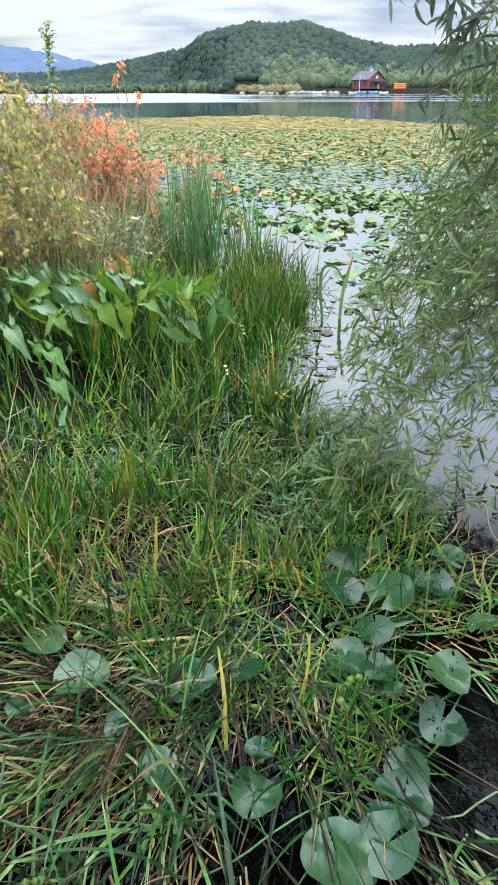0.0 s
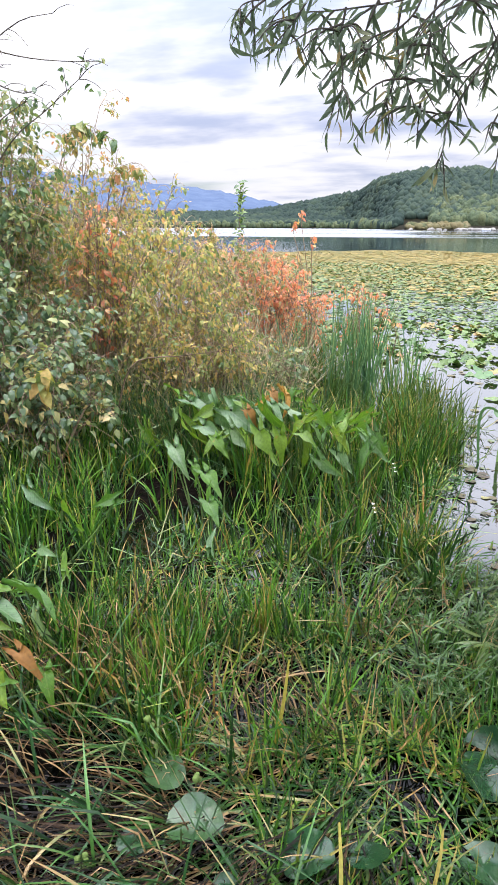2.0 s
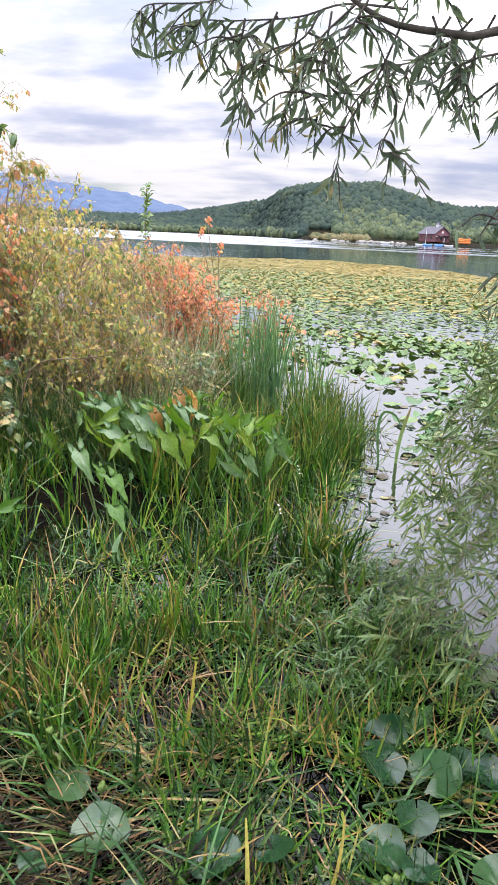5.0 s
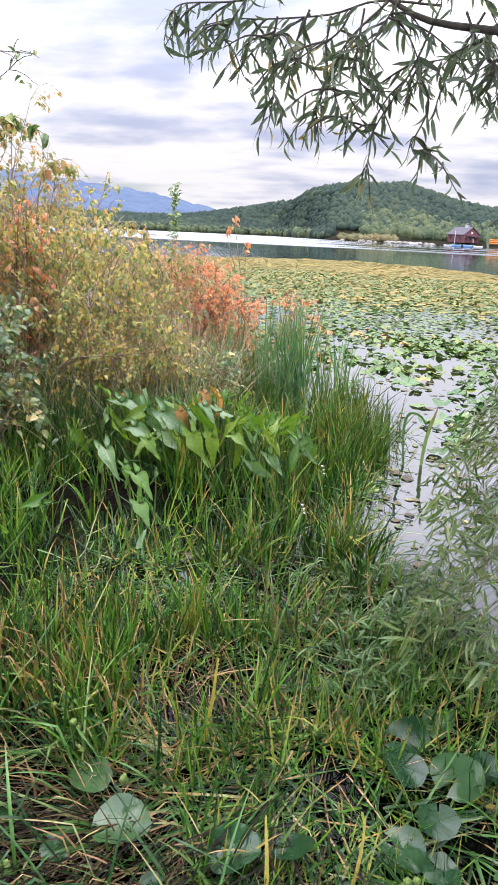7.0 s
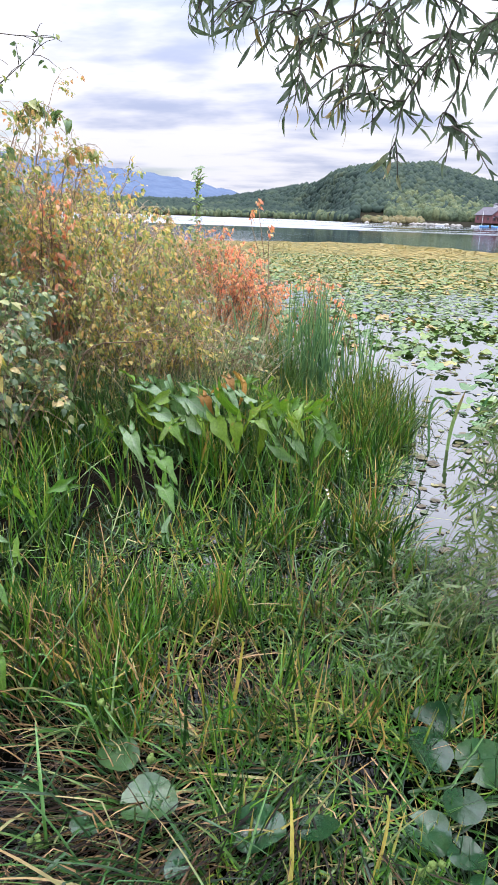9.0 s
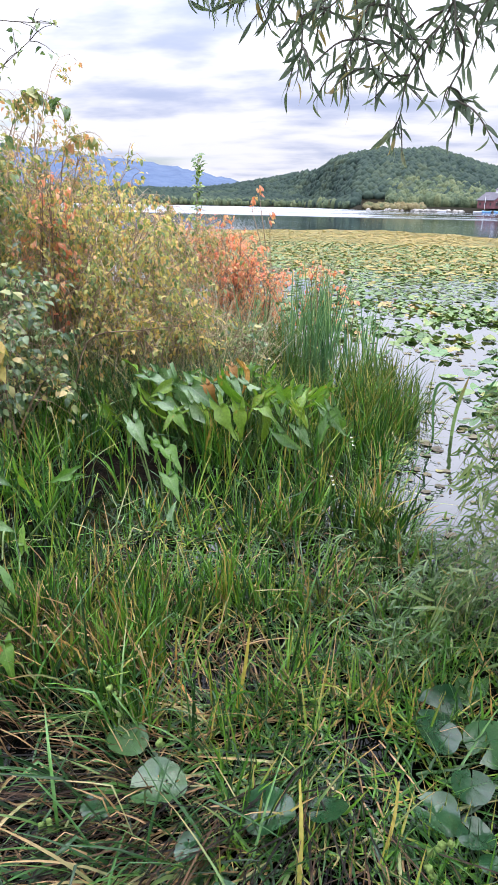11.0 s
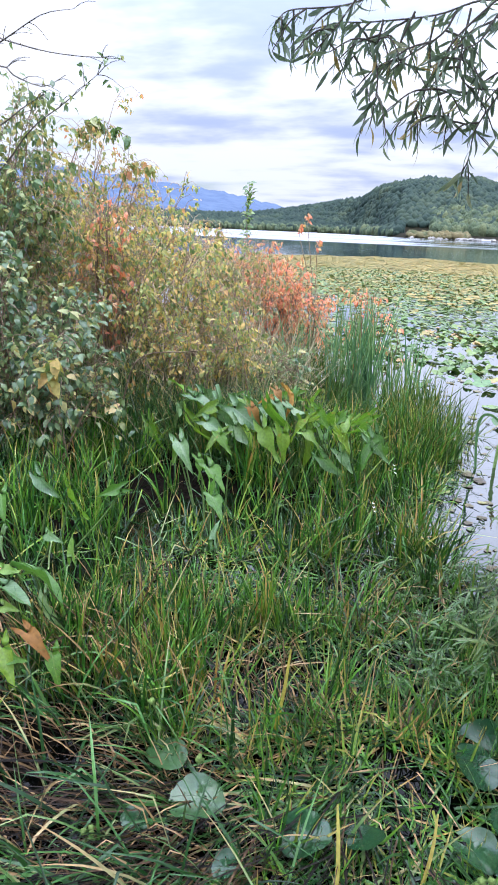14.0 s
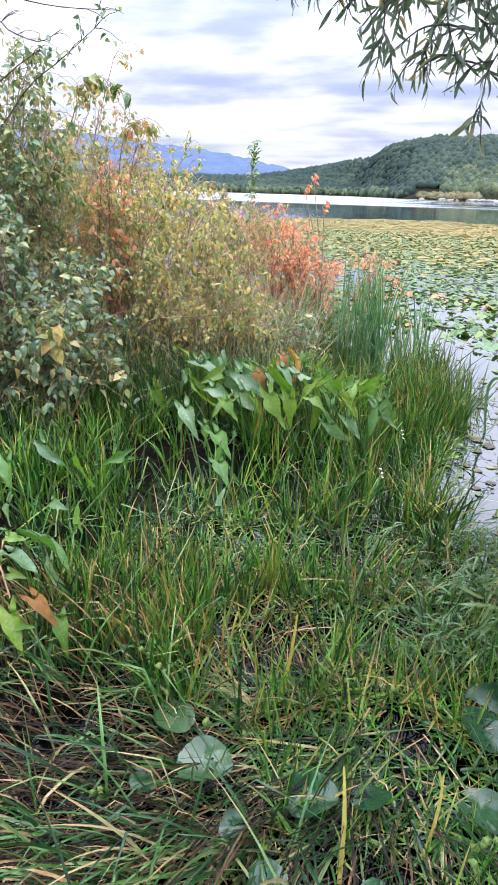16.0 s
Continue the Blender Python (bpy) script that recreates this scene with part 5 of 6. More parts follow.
# red shrubs by the water
shrub("red_shrub", "bright salmon-red autumn shrub beside the cattails", (-1.6, 7.0), (-1.6, 6.75, 1.08), (0.46, 0.3, 0.34), 30, 12, 11, OVATE, 0.036, M_BUSH_RED, 31, 0.9)
shrub("red_shrub", "salmon-red leafy shoots leaning over the cattails", (-1.25, 6.95), (-1.18, 6.7, 0.86), (0.3, 0.22, 0.22), 18, 10, 9, OVATE, 0.036, M_BUSH_RED, 32, 0.9)
shrub("red_shrub", "small red sprays at the tips of the cattails", (-0.6, 6.7), (-0.52, 6.5, 0.94), (0.16, 0.12, 0.1), 6, 5, 7, OVATE, 0.045, M_BUSH_RED, 33, 0.9)
shrub("red_shrub", "small red spray hanging beside the cattails", (-0.36, 6.6), (-0.3, 6.4, 0.74), (0.07, 0.08, 0.06), 3, 4, 6, OVATE, 0.045, M_BUSH_RED, 35, 0.9)
shrub("red_shrub", "red-leaved shoots inside the yellowing shrub", (-2.5, 4.8), (-2.28, 4.5, 1.57), (0.12, 0.08, 0.22), 7, 7, 7, OVATE, 0.042, M_BUSH_RED, 34, 1.1)


def shoot(name, label, root, path, leaves, leaf_size, material, seed, droop, bark=None, start=0.4):
    """One tall single stem with leaves up its length."""
    r = np.random.default_rng(seed)
    ob = tagged(new(name), label, "shoot")
    ob.location = root
    p = smooth_path(np.array(path) - np.array(root), 14)
    v, f, u = tube(p, 0.006, 0.0018, 5)
    part("stem", mesh_of("stem", v, f, bark or M_BARK, u), ob)
    s = 13 * (start + (1 - start) * r.random(leaves))
    at = np.stack([np.interp(s, np.arange(14), p[:, k]) for k in range(3)], -1) + r.normal(0, 0.016, (leaves, 3))
    d = unit(r.normal(0, 1, (leaves, 3)) * [1, 1, 0.5] + [0, 0, -droop])
    up = unit(np.stack([r.normal(0, 0.4, leaves), r.normal(-0.3, 0.4, leaves), np.ones(leaves)], -1))
    q = scatter(OVATE, frames_from(d, up), leaf_size * r.uniform(0.7, 1.2, leaves), at)
    part("foliage", mesh_of("foliage", q[0], q[1], material, q[2]), ob)


shoot("sapling_shoot", "upright green sapling shoot standing above the shrubs", (-1.7, 6.3, 0.1), [(-1.7, 6.3, 0.1), (-1.72, 6.3, 1.05), (-1.69, 6.3, 1.95)], 110, 0.062, M_WILLOW, 41, -0.7, start=0.6)
for k, (tx, tz) in enumerate(((-1.3, 1.62), (-1.22, 1.74), (-1.1, 1.47))):
    shoot("sapling_shoot", "thin shoot with a spray of orange-red leaves", (-1.15 + 0.03 * k, 7.1, 0.1), [(-1.15 + 0.03 * k, 7.1, 0.1), (-1.2 + 0.04 * k, 7.12, 1.0), (tx - 0.03, 7.12, tz - 0.12), (tx, 7.12, tz)], 18, 0.045, M_BUSH_RED, 420 + k, 1.2, start=0.68)
shoot("sapling_shoot", "arching reddish shoot with large drooping grey-green leaves", (-2.95, 5.0, 0.15), [(-2.95, 5.0, 0.15), (-2.9, 4.9, 1.5), (-2.72, 4.9, 2.05), (-2.55, 4.9, 2.28), (-2.28, 4.9, 2.16)], 34, 0.1, M_BUSH_OLIVE, 43, 1.0, start=0.6)
shoot("sapling_shoot", "reddish shoot with drooping yellow-green leaves", (-2.5, 5.0, 0.15), [(-2.5, 5.0, 0.15), (-2.45, 5.0, 1.4), (-2.33, 4.95, 1.93), (-2.1, 4.95, 1.97)], 34, 0.075, M_BUSH_ORANGE, 44, 1.2, start=0.6)
shoot("sapling_shoot", "low shoot with pink and yellow leaves in front of the dogwood", (-1.9, 3.2, 0.1), [(-1.9, 3.2, 0.1), (-1.9, 3.1, 0.55), (-1.88, 3.02, 0.87)], 18, 0.095, M_BUSH_YELLOW, 45, 0.6, start=0.62)
shoot("dead_branch", "thin dark bare branch lying across the shrubs", (-1.95, 3.95, 0.3), [(-1.95, 3.95, 0.3), (-1.78, 3.9, 0.71), (-1.43, 3.9, 0.79), (-1.12, 3.9, 0.84)], 5, 0.04, M_BUSH_YELLOW, 46, 0.6)


def bare_sapling():
    tree = tagged(new("bare_sapling"), "thin grey sapling with nearly bare twigs", "tree")
    tree.location = (-3.9, 4.6, 0.2)
    o = np.array([-3.9, 4.6, 0.2])
    r = np.random.default_rng(77)
    v, f, u = tube(smooth_path(np.array([(-3.9, 4.6, 0.2), (-3.8, 4.5, 1.6), (-3.5, 4.3, 2.7), (-3.3, 4.2, 3.4)]) - o, 12), 0.025, 0.008, 7)
    part("trunk", mesh_of("trunk", v, f, M_BARK_GREY, u), tree)
    leaf_p = []
    for path, bare in (([(-3.6, 4.35, 2.3), (-2.95, 4.05, 2.62), (-2.63, 4.0, 2.56), (-2.41, 4.0, 2.51), (-2.19, 4.0, 2.48), (-1.89, 4.0, 2.46)], True), ([(-3.6, 4.35, 2.4), (-2.9, 4.05, 2.5), (-2.62, 4.0, 2.6), (-2.4, 4.0, 2.7), (-2.2, 4.0, 2.72)], True), ([(-3.5, 4.3, 2.2), (-2.8, 4.05, 2.44), (-2.6, 4.0, 2.37), (-2.42, 4.0, 2.32), (-2.27, 4.0, 2.38)], True), ([(-3.7, 4.4, 1.5), (-2.9, 4.1, 1.8), (-2.53, 4.0, 2.08), (-2.3, 4.0, 2.22), (-2.06, 4.0, 2.38)], False), ([(-3.4, 4.2, 1.9), (-2.8, 4.05, 2.1), (-2.58, 4.0, 2.2), (-2.44, 4.0, 2.27)], False)):
        p = smooth_path(np.array(path) - o, 12)
        v, f, u = tube(p, 0.007, 0.002, 5)
        limb = part("limb", mesh_of("limb", v, f, M_BARK_GREY, u), tree)
        twigs = []
        for i in range(7):
            a = p[r.integers(3 if bare else 8, 12)]
            b = a + np.array([r.uniform(0.0, 0.16), r.normal(0, 0.05), r.uniform(-0.08, 0.1)])
            twigs.append(tube(smooth_path([a, (a + b) / 2 + [0, 0, 0.02], b], 4), 0.003, 0.0015, 3))
            leaf_p += [b] if bare and i == 0 else [] if bare else [b, (a + b) / 2, b + r.normal(0, 0.02, 3), b + r.normal(0, 0.02, 3)]
        v, f, u = join(*twigs)
        tagged(part("twig_spray", mesh_of("twig_spray", v, f, M_BARK_GREY, u), limb), kind="stuff")
    leaf_p = np.array(leaf_p)
    n = len(leaf_p)
    q = scatter(OVATE, frames_from(unit(r.normal(0, 1, (n, 3)) - [0, 0, 0.4]), unit(r.normal(0, 0.4, (n, 3)) + [0, 0, 1])), 0.05 * r.uniform(0.6, 1.2, n), leaf_p)
    part("foliage", mesh_of("foliage", q[0], q[1], M_BUSH_GREEN, q[2]), tree)


bare_sapling()


# ---- willow ----
WILLOW_AT = np.array([2.3, 0.4, 0.0])
willow = tagged(new("willow_tree"), "willow with narrow grey-green leaves hanging over the water", "tree")
willow.location = WILLOW_AT
WILLOW_LEAVES = []
for i in range(4):
    q = leaf_shape(0.12 + 0.03 * i, 6, 0.3, 0.15 + 0.15 * i, 0.4, 0.006)
    WILLOW_LEAVES.append(mesh_of("leaf", q[0], q[1], M_WILLOW_EACH, q[2]))


def limb(name, points, r0, r1, n=12, parent=willow, sides=7):
    p = smooth_path(np.array(points) - WILLOW_AT, n)
    v, f, u = tube(p, r0, r1, sides)
    return part(name, mesh_of(name, v, f, M_BARK_GREY, u), parent), p


limb("trunk", [(2.3, 0.4, -0.3), (2.25, 0.42, 0.9), (2.1, 0.4, 2.2), (1.7, 0.3, 3.4), (1.3, 0.1, 4.6)], 0.17, 0.06, 16, sides=12)
limb("limb", [(2.12, 0.42, 1.9), (1.5, 0.8, 2.2), (0.8, 1.15, 2.05), (0.4, 1.3, 1.92), (0.159, 1.304, 1.861)], 0.022, 0.006, 18)
limb("branch", [(0.159, 1.304, 1.861), (0.044, 1.304, 1.875), (-0.021, 1.304, 1.904), (-0.064, 1.304, 1.933)], 0.006, 0.002, 10)
limb("limb", [(2.2, 0.42, 1.5), (1.9, 1.5, 2.1), (1.4, 2.3, 2.3), (0.95, 2.6, 2.1)], 0.035, 0.008, 14)
limb("limb", [(2.25, 0.42, 1.0), (1.9, 1.6, 1.2), (1.4, 2.4, 1.1), (0.8, 2.5, 0.8)], 0.028, 0.005, 14)
limb("limb", [(1.9, 0.35, 2.9), (1.2, 0.9, 3.4), (0.4, 1.2, 3.7), (-0.6, 1.3, 3.7)], 0.05, 0.012, 14)
limb("limb", [(1.7, 0.3, 3.4), (0.9, -0.3, 4.2), (-0.1, -0.6, 4.4), (-1.0, -0.5, 4.2)], 0.05, 0.012, 14)
limb("limb", [(1.6, 0.25, 3.6), (1.6, -0.8, 4.3), (1.2, -1.8, 4.4)], 0.045, 0.012, 12)
TWIGS = [
    [(0.044, 1.333, 1.875), (0.017, 1.333, 1.804), (-0.009, 1.333, 1.758), (-0.037, 1.333, 1.707), (-0.043, 1.333, 1.656), (-0.063, 1.333, 1.623)],
    [(0.05, 1.362, 1.895), (-0.05, 1.362, 1.901), (-0.124, 1.362, 1.882), (-0.23, 1.362, 1.875), (-0.284, 1.362, 1.875), (-0.351, 1.362, 1.862)],
]
TWIGS += [
    [(-0.124, 1.391, 1.888), (-0.13, 1.391, 1.836), (-0.124, 1.391, 1.797), (-0.137, 1.391, 1.752), (-0.151, 1.391, 1.714)],
    [(-0.204, 1.304, 1.862), (-0.21, 1.304, 1.817), (-0.204, 1.304, 1.765), (-0.21, 1.304, 1.707)],
    [(-0.07, 1.333, 1.882), (-0.076, 1.333, 1.804), (-0.057, 1.333, 1.771), (-0.009, 1.333, 1.765)],
    [(0.017, 1.34, 1.81), (0.05, 1.362, 1.752), (0.03, 1.362, 1.688), (0.071, 1.362, 1.688)],
]
TWIGS += [
    [(0.184, 1.34, 1.882), (0.171, 1.391, 1.843), (0.164, 1.391, 1.784), (0.158, 1.391, 1.739)],
    [(-0.224, 1.304, 1.927), (-0.284, 1.304, 1.849), (-0.325, 1.304, 1.81)],
    [(-0.157, 1.333, 1.94), (-0.258, 1.333, 1.895), (-0.364, 1.333, 1.888), (-0.385, 1.333, 1.869)],
    [(0.111, 1.304, 1.869), (0.084, 1.326, 1.817), (0.071, 1.34, 1.791)],
    [(-0.023, 1.333, 1.901), (-0.09, 1.304, 1.83), (-0.11, 1.304, 1.778), (-0.09, 1.304, 1.72)],
    [(-0.157, 1.34, 1.882), (-0.177, 1.34, 1.83), (-0.171, 1.34, 1.791)],
    [(0.245, 1.304, 1.882), (0.258, 1.283, 1.817), (0.245, 1.268, 1.752)],
    [(0.346, 1.34, 1.901), (0.346, 1.34, 1.817), (0.312, 1.34, 1.739), (0.325, 1.34, 1.656)],
    [(0.446, 1.376, 1.914), (0.432, 1.376, 1.817), (0.419, 1.391, 1.688)],
]
def leafy_twig(p, seed, gap, size):
    """A thin twig along p, with a narrow leaf about every gap metres."""
    r = np.random.default_rng(seed)
    v, f, u = tube(p, 0.002, 0.0008, 5)
    twig = part("twig", mesh_of("twig", v, f, M_BARK_GREY, u), willow)
    last = len(p) - 1
    count = max(4, int(np.linalg.norm(np.diff(p, axis=0), axis=1).sum() / gap))
    for k in range(count):
        s = 0.1 + 0.9 * (k + r.random() * 0.7) / count
        j = min(last, int(s * (last + 0.99)))
        tang = unit(p[min(last, j + 1)] - p[max(0, j - 1)])
        d = unit(np.array([tang * 0.5 + [r.normal(0, 0.65), r.normal(0, 0.55), -0.6 + r.normal(0, 0.4)]]))
        up = unit(np.array([[r.normal(0, 1), r.normal(0, 1), 0.3]]))
        leaf = part("leaf", WILLOW_LEAVES[int(r.integers(0, 4))], twig)
        leaf.matrix_local = Matrix.Translation(p[j]) @ Matrix(frames_from(d, up)[0].tolist()).to_4x4() @ Matrix.Scale(r.uniform(0.022, 0.05) * size, 4)


TWIGS += [
    [(-0.009, 1.311, 1.901), (-0.037, 1.283, 1.849), (-0.057, 1.268, 1.817), (-0.104, 1.268, 1.804)],
    [(0.145, 1.311, 1.869), (0.111, 1.34, 1.836), (0.058, 1.355, 1.817), (0.004, 1.369, 1.817)],
    [(-0.09, 1.362, 1.888), (-0.11, 1.34, 1.849), (-0.157, 1.326, 1.817), (-0.191, 1.326, 1.791)],
    [(0.084, 1.304, 1.869), (0.104, 1.283, 1.823), (0.131, 1.268, 1.784), (0.117, 1.268, 1.739)],
    [(0.017, 1.34, 1.81), (-0.023, 1.369, 1.791), (-0.076, 1.383, 1.752), (-0.09, 1.383, 1.707)],
    [(0.011, 1.304, 1.882), (0.058, 1.268, 1.908), (0.111, 1.268, 1.92)],
    [(-0.157, 1.362, 1.882), (-0.238, 1.376, 1.843), (-0.277, 1.376, 1.804)],
    [(0.211, 1.311, 1.869), (0.198, 1.283, 1.817), (0.218, 1.268, 1.765), (0.198, 1.268, 1.72)],
]
TWIGS += [
    [(0.321, 1.25, 1.597), (0.297, 1.25, 1.557), (0.273, 1.25, 1.527), (0.257, 1.25, 1.495)],
    [(0.274, 1.25, 1.597), (0.254, 1.25, 1.571), (0.23, 1.25, 1.537)],
    [(0.341, 1.25, 1.537), (0.322, 1.25, 1.509), (0.317, 1.25, 1.465)],
    [(0.217, 1.25, 1.604), (0.204, 1.25, 1.581), (0.188, 1.25, 1.551)],
]
for i, tw in enumerate(TWIGS):
    r = np.random.default_rng(900 + i)
    p = smooth_path(np.array(tw) - WILLOW_AT, 26)
    p = p + np.array([0.012, 0.0, 0.018])
    leafy_twig(p, 2000 + i, 0.01, 0.95)
    for k in range(5 if len(tw) > 3 else 3):
        a = p[int(r.integers(4, 22))]
        side = np.array([r.normal(0, 0.05), r.normal(0, 0.04), -r.uniform(0.02, 0.075)])
        leafy_twig(smooth_path([a, a + side * 0.5 + [0, 0, 0.012], a + side], 8), 2100 + i * 7 + k, 0.0095, 0.85)


def hanging_foliage(name, count, start, ends, leaf_size, per, material, seed, parent, droop=0.5, shape=None):
    """Thin twigs that arch from the limbs to their tips, set with narrow leaves."""
    r = np.random.default_rng(seed)
    tw, lp, ld = [], [], []
    for i in range(count):
        a, b = start(r), ends(r)
        m = (a + b) / 2 + np.array([0, 0, 0.12]) + r.normal(0, 0.05, 3)
        p = smooth_path([a - WILLOW_AT, m - WILLOW_AT, b - WILLOW_AT], 10)
        tw.append(tube(p, 0.0022, 0.0008, 4))
        for k in range(per):
            s = r.uniform(0.25, 1.0)
            j = min(9, int(s * 9.99))
            tang = unit(p[min(9, j + 1)] - p[max(0, j - 1)])
            lp.append(p[j] + r.normal(0, 0.012, 3))
            ld.append(tang * 0.45 + r.normal(0, 0.62, 3) + np.array([0, 0, -droop]))
    lp, ld = np.array(lp), unit(np.array(ld))
    n = len(lp)
    v, f, u = join(*tw)
    tagged(part("twig_spray", mesh_of("twig_spray", v, f, M_TWIG_GREEN, u), parent), kind="stuff")
    up = unit(r.normal(0, 0.8, (n, 3)) + [0, -0.3, 0.6])
    q = scatter(shape or leaf_shape(0.13, 5, 0.35, 0.35, 0.38), frames_from(ld, up), leaf_size * r.uniform(0.6, 1.2, n), lp)
    tagged(part(name, mesh_of(name, q[0], q[1], material, q[2]), parent), kind="stuff")


def curtain_end(r):
    z = 0.06 + 1.85 * r.random() ** 1.25
    y = r.uniform(1.95, 3.1)
    left = (0.28 + 0.1 * z + 0.22 * max(z - 1.15, 0)) * (y / 2.4)
    return np.array([left + abs(r.normal(0, 0.36)) + (0.12 if z > 1 else 0), y, z])


hanging_foliage("foliage", 360, lambda r: np.array([r.uniform(0.9, 1.9), r.uniform(2.3, 2.9), r.uniform(0.5, 2.2)]), curtain_end, 0.084, 23, M_WILLOW, 951, willow, 0.12, leaf_shape(0.12, 4, 0.35, 0.45, 0.38))



def crown_spot(r, far):
    d = unit(r.normal(0, 1, 3))
    d[2] = abs(d[2]) if r.random() < 0.6 else -0.5 * abs(d[2])
    return np.array([1.0, 0.3, 3.75]) + d * np.array([2.6, 2.2, 0.8]) * (r.random() ** 0.4 if far else 0.5 * r.random())


def crown_ahead(r, far):
    d = unit(r.normal(0, 1, 3))
    return np.array([0.6, 2.5, 3.9]) + d * np.array([2.3, 1.5, 0.5]) * (r.random() ** 0.4 if far else 0.6 * r.random())


# the crown over the bank and the water's edge, which shades the foreground and darkens the water there
hanging_foliage("crown", 440, lambda r: crown_spot(r, False), lambda r: crown_spot(r, True), 0.19, 42, M_WILLOW, 961, willow, 0.4, leaf_shape(0.2, 3, 0.3, 0.3, 0.4))
limb("limb", [(1.9, 0.35, 2.9), (1.6, 1.6, 3.6), (1.0, 2.7, 4.0), (0.5, 3.6, 4.1)], 0.05, 0.012, 14)
hanging_foliage("crown", 230, lambda r: crown_ahead(r, False), lambda r: crown_ahead(r, True), 0.19, 42, M_WILLOW, 971, willow, 0.3, leaf_shape(0.2, 3, 0.3, 0.3, 0.4))

# low leafy herb along the water's edge
def herb(at, height, seed):
    r = np.random.default_rng(seed)
    ob = tagged(new("waterside_herb"), "leafy herb with narrow pale green leaves at the water's edge", "herb", "herbs at the water's edge")
    z = max(float(hgt(at[0], at[1])), -0.1)
    ob.location = (*at, z)
    lp, ld = [], []
    for i in range(3):
        tip = np.array([r.normal(0, 0.12), r.normal(-0.04, 0.1), height * r.uniform(0.7, 1.1)])
        p = smooth_path([(r.normal(0, 0.01), 0, 0), tip * [0.3, 0.3, 0.6], tip], 8)
        v, f, u = tube(p, 0.003, 0.0012, 5)
        part("stem", mesh_of("stem", v, f, M_STALK, u), ob)
        for k in range(22):
            j = r.integers(2, 8)
            lp.append(p[j]), ld.append(np.array([*r.normal(0, 1, 2), r.uniform(-0.3, 0.6)]))
    lp, ld = np.array(lp), unit(np.array(ld))
    n = len(lp)
    q = scatter(LANCE, frames_from(ld, unit(r.normal(0, 0.3, (n, 3)) + [0, 0, 1])), 0.062 * r.uniform(0.5, 1.25, n), lp)
    tagged(part("foliage", mesh_of("foliage", q[0], q[1], M_WILLOWHERB, q[2]), ob), kind="stuff")


for i in range(62):
    y = random.uniform(1.95, 2.95)
    herb((random.uniform(0.06, 0.72) * (1.15 if y < 2.4 else 0.75), y), random.uniform(0.16, 0.34), 1000 + i)


# ---- small marsh plants ----
def ball_mesh(name, radius, material, seed):
    v, f, u = blob_shapes(1, seed)[0]
    return mesh_of(name, v * radius / 1.05, f, material, u, smooth=True)


BURR = ball_mesh("burr", 0.0085, M_BURR, 60)


def bur_reed(at, height, lean, count, seed):
    r = np.random.default_rng(seed)
    plant = tagged(new("bur_reed"), "bur-reed stalk with round green spiky burrs", "marsh plant", "bur-reed stalks among the sedge")
    plant.location = (*at, 0.0)
    p = smooth_path([(0, 0, -0.08), (lean[0] * 0.4, lean[1] * 0.4, height * 0.6), (lean[0], lean[1], height)], 12)
    v, f, u = tube(p, 0.0035, 0.002, 6)
    part("stalk", mesh_of("stalk", v, f, M_STALK, u), plant)
    for i in range(count):
        b = part("burr", BURR, plant)
        b.matrix_local = Matrix.Translation(p[11 - 2 * i] + np.array([r.normal(0, 0.006), r.normal(0, 0.006), 0])) @ Matrix.Rotation(r.uniform(0, 6), 4, "Z") @ Matrix.Scale(r.uniform(0.8, 1.25), 4)


for i, (x, y, h) in enumerate(((-0.72, 1.62, 0.22), (-0.66, 1.55, 0.18), (-0.55, 1.5, 0.15), (0.18, 1.3, 0.2), (0.22, 1.22, 0.16), (-0.3, 1.02, 0.12), (-0.42, 0.86, 0.12), (0.58, 0.86, 0.12), (-0.75, 1.2, 0.15))):
    bur_reed((x, y), h, (random.uniform(-0.06, 0.06), random.uniform(-0.08, 0.02)), 3 + i % 2, 700 + i)


def yellow_blade(base, tip, width, seed, label):
    """A single broad yellowed blade."""
    r = np.random.default_rng(seed)
    b, t = np.array(base), np.array(tip)
    ob = tagged(new("yellowed_blade"), label, "sedge")
    ob.location = base
    p = smooth_path([(0, 0, 0), (t - b) * 0.5 + [0.006, 0, 0.01], t - b], 9)
    side = unit(np.cross(p[-1] - p[0], [0, 1.0, 0.2]))
    v, uv, f = [], [], []
    for i, c in enumerate(p):
        w = width * 0.5 * (1 - 0.55 * (i / 8) ** 3)
        v += [c - side * w, c + np.array([0, w * 0.4, 0]), c + side * w]
        uv += [(0, i / 8), (0.5, i / 8), (1, i / 8)]
    f = [(i * 3 + j, i * 3 + j + 1, i * 3 + j + 4, i * 3 + j + 3) for i in range(8) for j in (0, 1)]
    part("blade", mesh_of("blade", np.array(v), np.array(f), M_YELLOW, np.array(uv)), ob)


yellow_blade((-0.1, 1.18, 0.0), (-0.126, 1.395, 0.14), 0.012, 1, "upright yellow sedge blade cut off at its tip")
yellow_blade((0.1, 1.32, 0.0), (0.13, 1.45, 0.13), 0.01, 2, "short yellow sedge blade standing upright")
yellow_blade((-0.36, 1.7, 0.0), (-0.337, 1.807, 0.28), 0.012, 3, "yellow-green sedge blade with a pale cut tip")


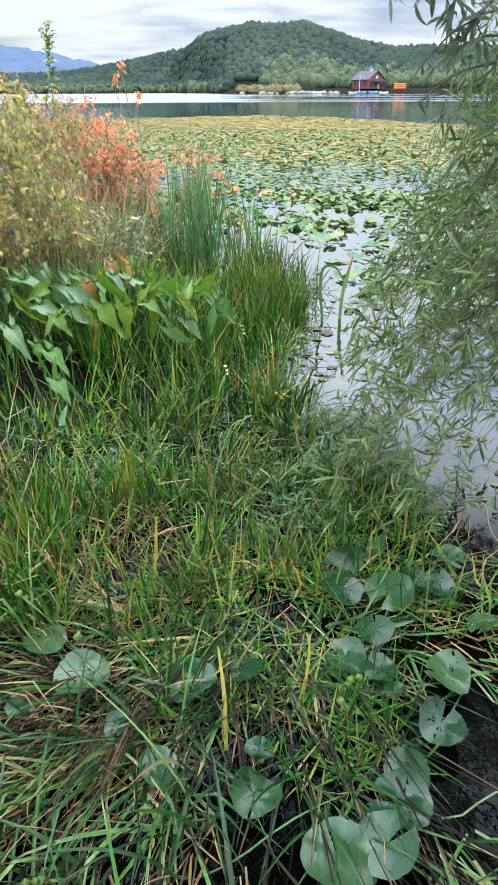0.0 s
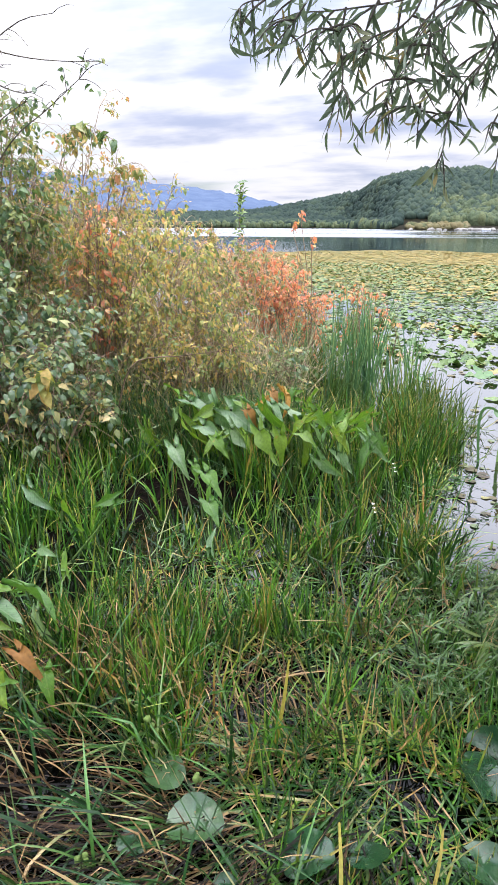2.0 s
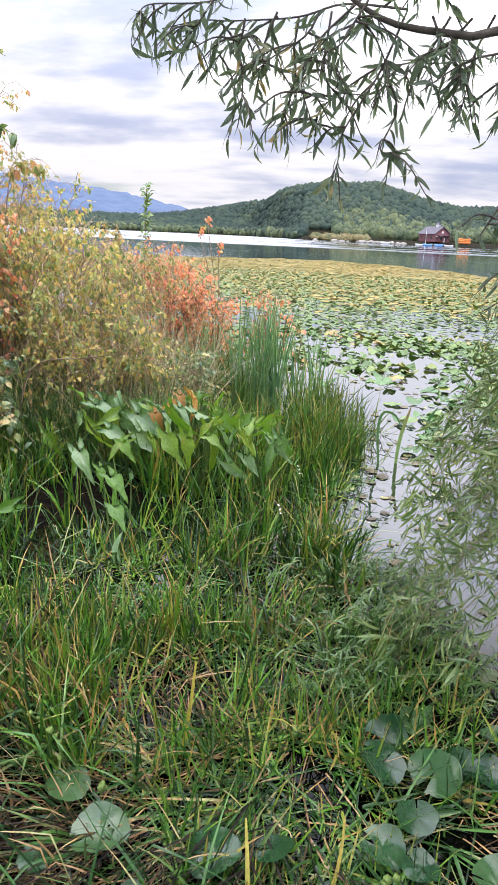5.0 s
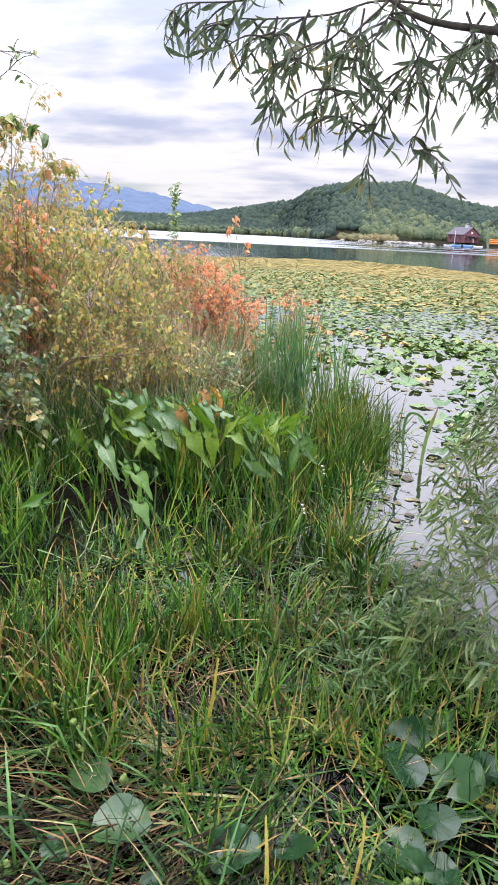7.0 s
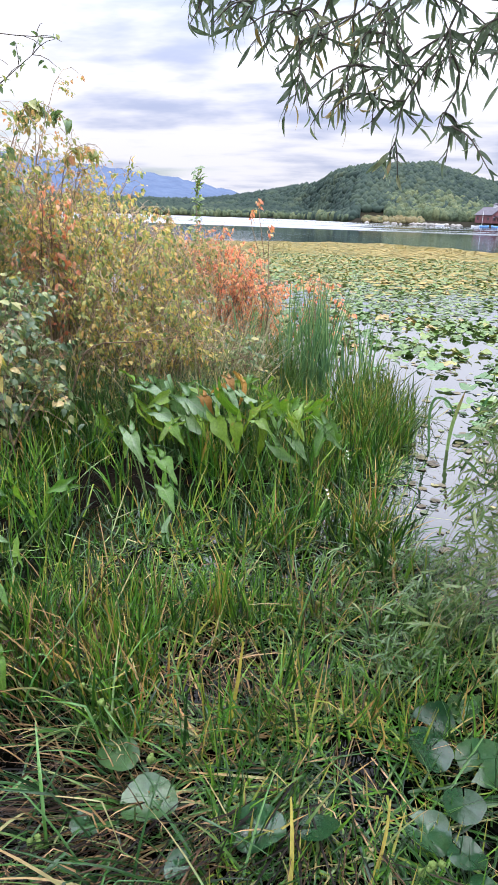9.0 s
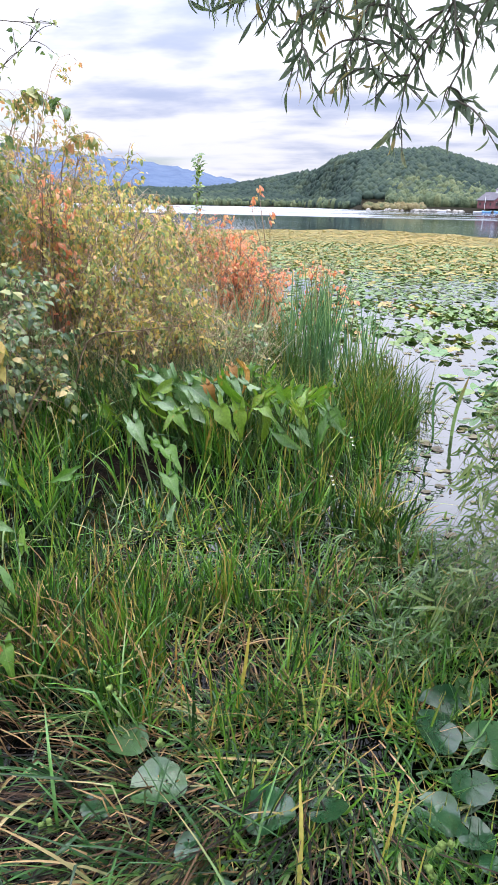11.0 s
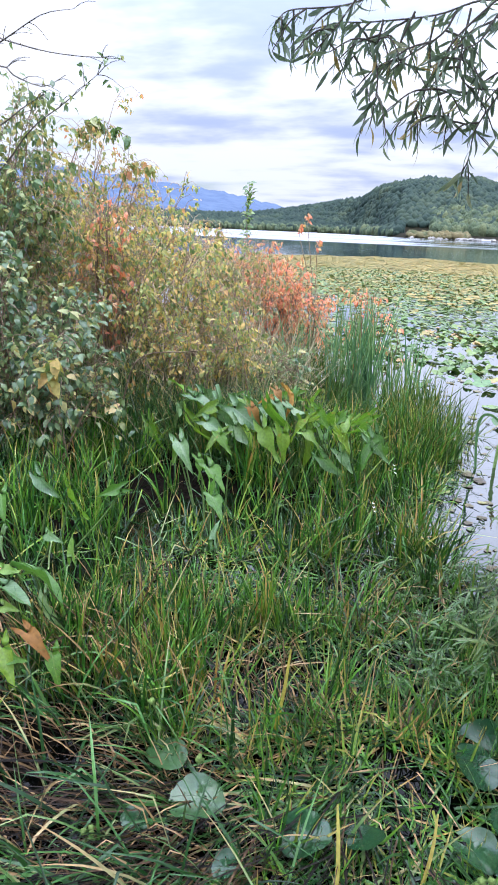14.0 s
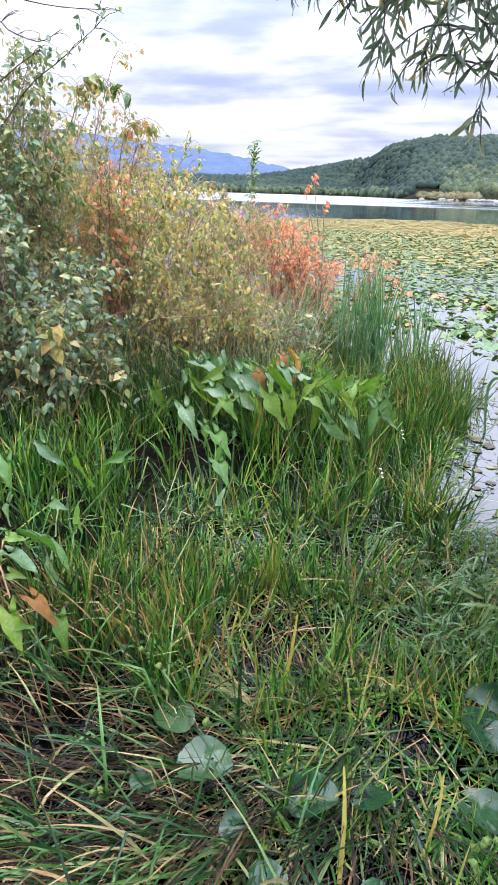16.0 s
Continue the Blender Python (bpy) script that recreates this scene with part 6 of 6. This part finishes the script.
# ---- white arrowhead flowers ----
def flower_stalk(at, height, seed):
    plant = tagged(new("marsh_flower"), "thin stalk with small white three-petalled flowers", "flower")
    z = float(hgt(*at))
    plant.location = (*at, z)
    v, f, u = tube(smooth_path([(0, 0, 0), (0.01, 0, height * 0.5), (0.0, -0.01, height)], 8), 0.0025, 0.0012, 5)
    part("stalk", mesh_of("stalk", v, f, M_STALK, u), plant)
    for i in range(3):
        for k in range(3):
            a = k * 2.094 + i
            d = np.array([[math.cos(a), math.sin(a), 0.35]])
            petal = part("petal", PETAL, plant, "white petal")
            petal.matrix_local = Matrix.Translation((0.006 * i, 0, height - 0.022 * i)) @ Matrix(frames_from(d, np.array([[0, 0, 1.0]]))[0].tolist()).to_4x4() @ Matrix.Scale(0.011, 4)


_q = leaf_shape(0.9, 3, 0.2, -0.2, 0.6)
PETAL = mesh_of("petal", _q[0], _q[1], M_PETAL, _q[2])
flower_stalk((-0.08, 3.45), 0.36, 1)
flower_stalk((-0.16, 3.1), 0.3, 2)

# ---- broad reed leaves at the edge of the channel ----
def reed_leaf(points, width, label):
    """One broad strap of a leaf that rises from the water, bent where its points bend."""
    ob = tagged(new("reed_leaf"), label, "reed", "broad reed leaves in the channel")
    o = np.array(points[0])
    ob.location = points[0]
    p = smooth_path(np.array(points) - o, 14)
    side = unit(np.cross(np.gradient(p, axis=0), [0.15, 1.0, 0.3]))
    s = np.linspace(0, 1, 14)
    w = (width * 0.5 * (0.7 + 0.5 * s - 1.17 * s**5))[:, None]
    v = np.stack([p - side * w, p + np.array([0, 0.25, 0]) * w, p + side * w], 1).reshape(-1, 3)
    uv = np.stack([np.tile([0, 0.5, 1.0], 14), np.repeat(s, 3)], -1)
    f = np.array([(i * 3 + j, i * 3 + j + 1, i * 3 + j + 4, i * 3 + j + 3) for i in range(13) for j in (0, 1)])
    part("blade", mesh_of("blade", v, f, M_CATTAIL, uv), ob)


reed_leaf([(0.62, 4.65, -0.08), (0.63, 4.63, 0.2), (0.68, 4.6, 0.47)], 0.028, "green reed leaf standing upright in the water")
reed_leaf([(0.5, 4.6, -0.08), (0.46, 4.58, 0.26), (0.48, 4.56, 0.4), (0.56, 4.52, 0.4), (0.62, 4.5, 0.3)], 0.022, "blue-green reed leaf bent over near its tip")
reed_leaf([(1.0, 5.66, -0.08), (1.01, 5.64, 0.08), (1.07, 5.6, 0.22)], 0.026, "short green reed leaf standing in the water")
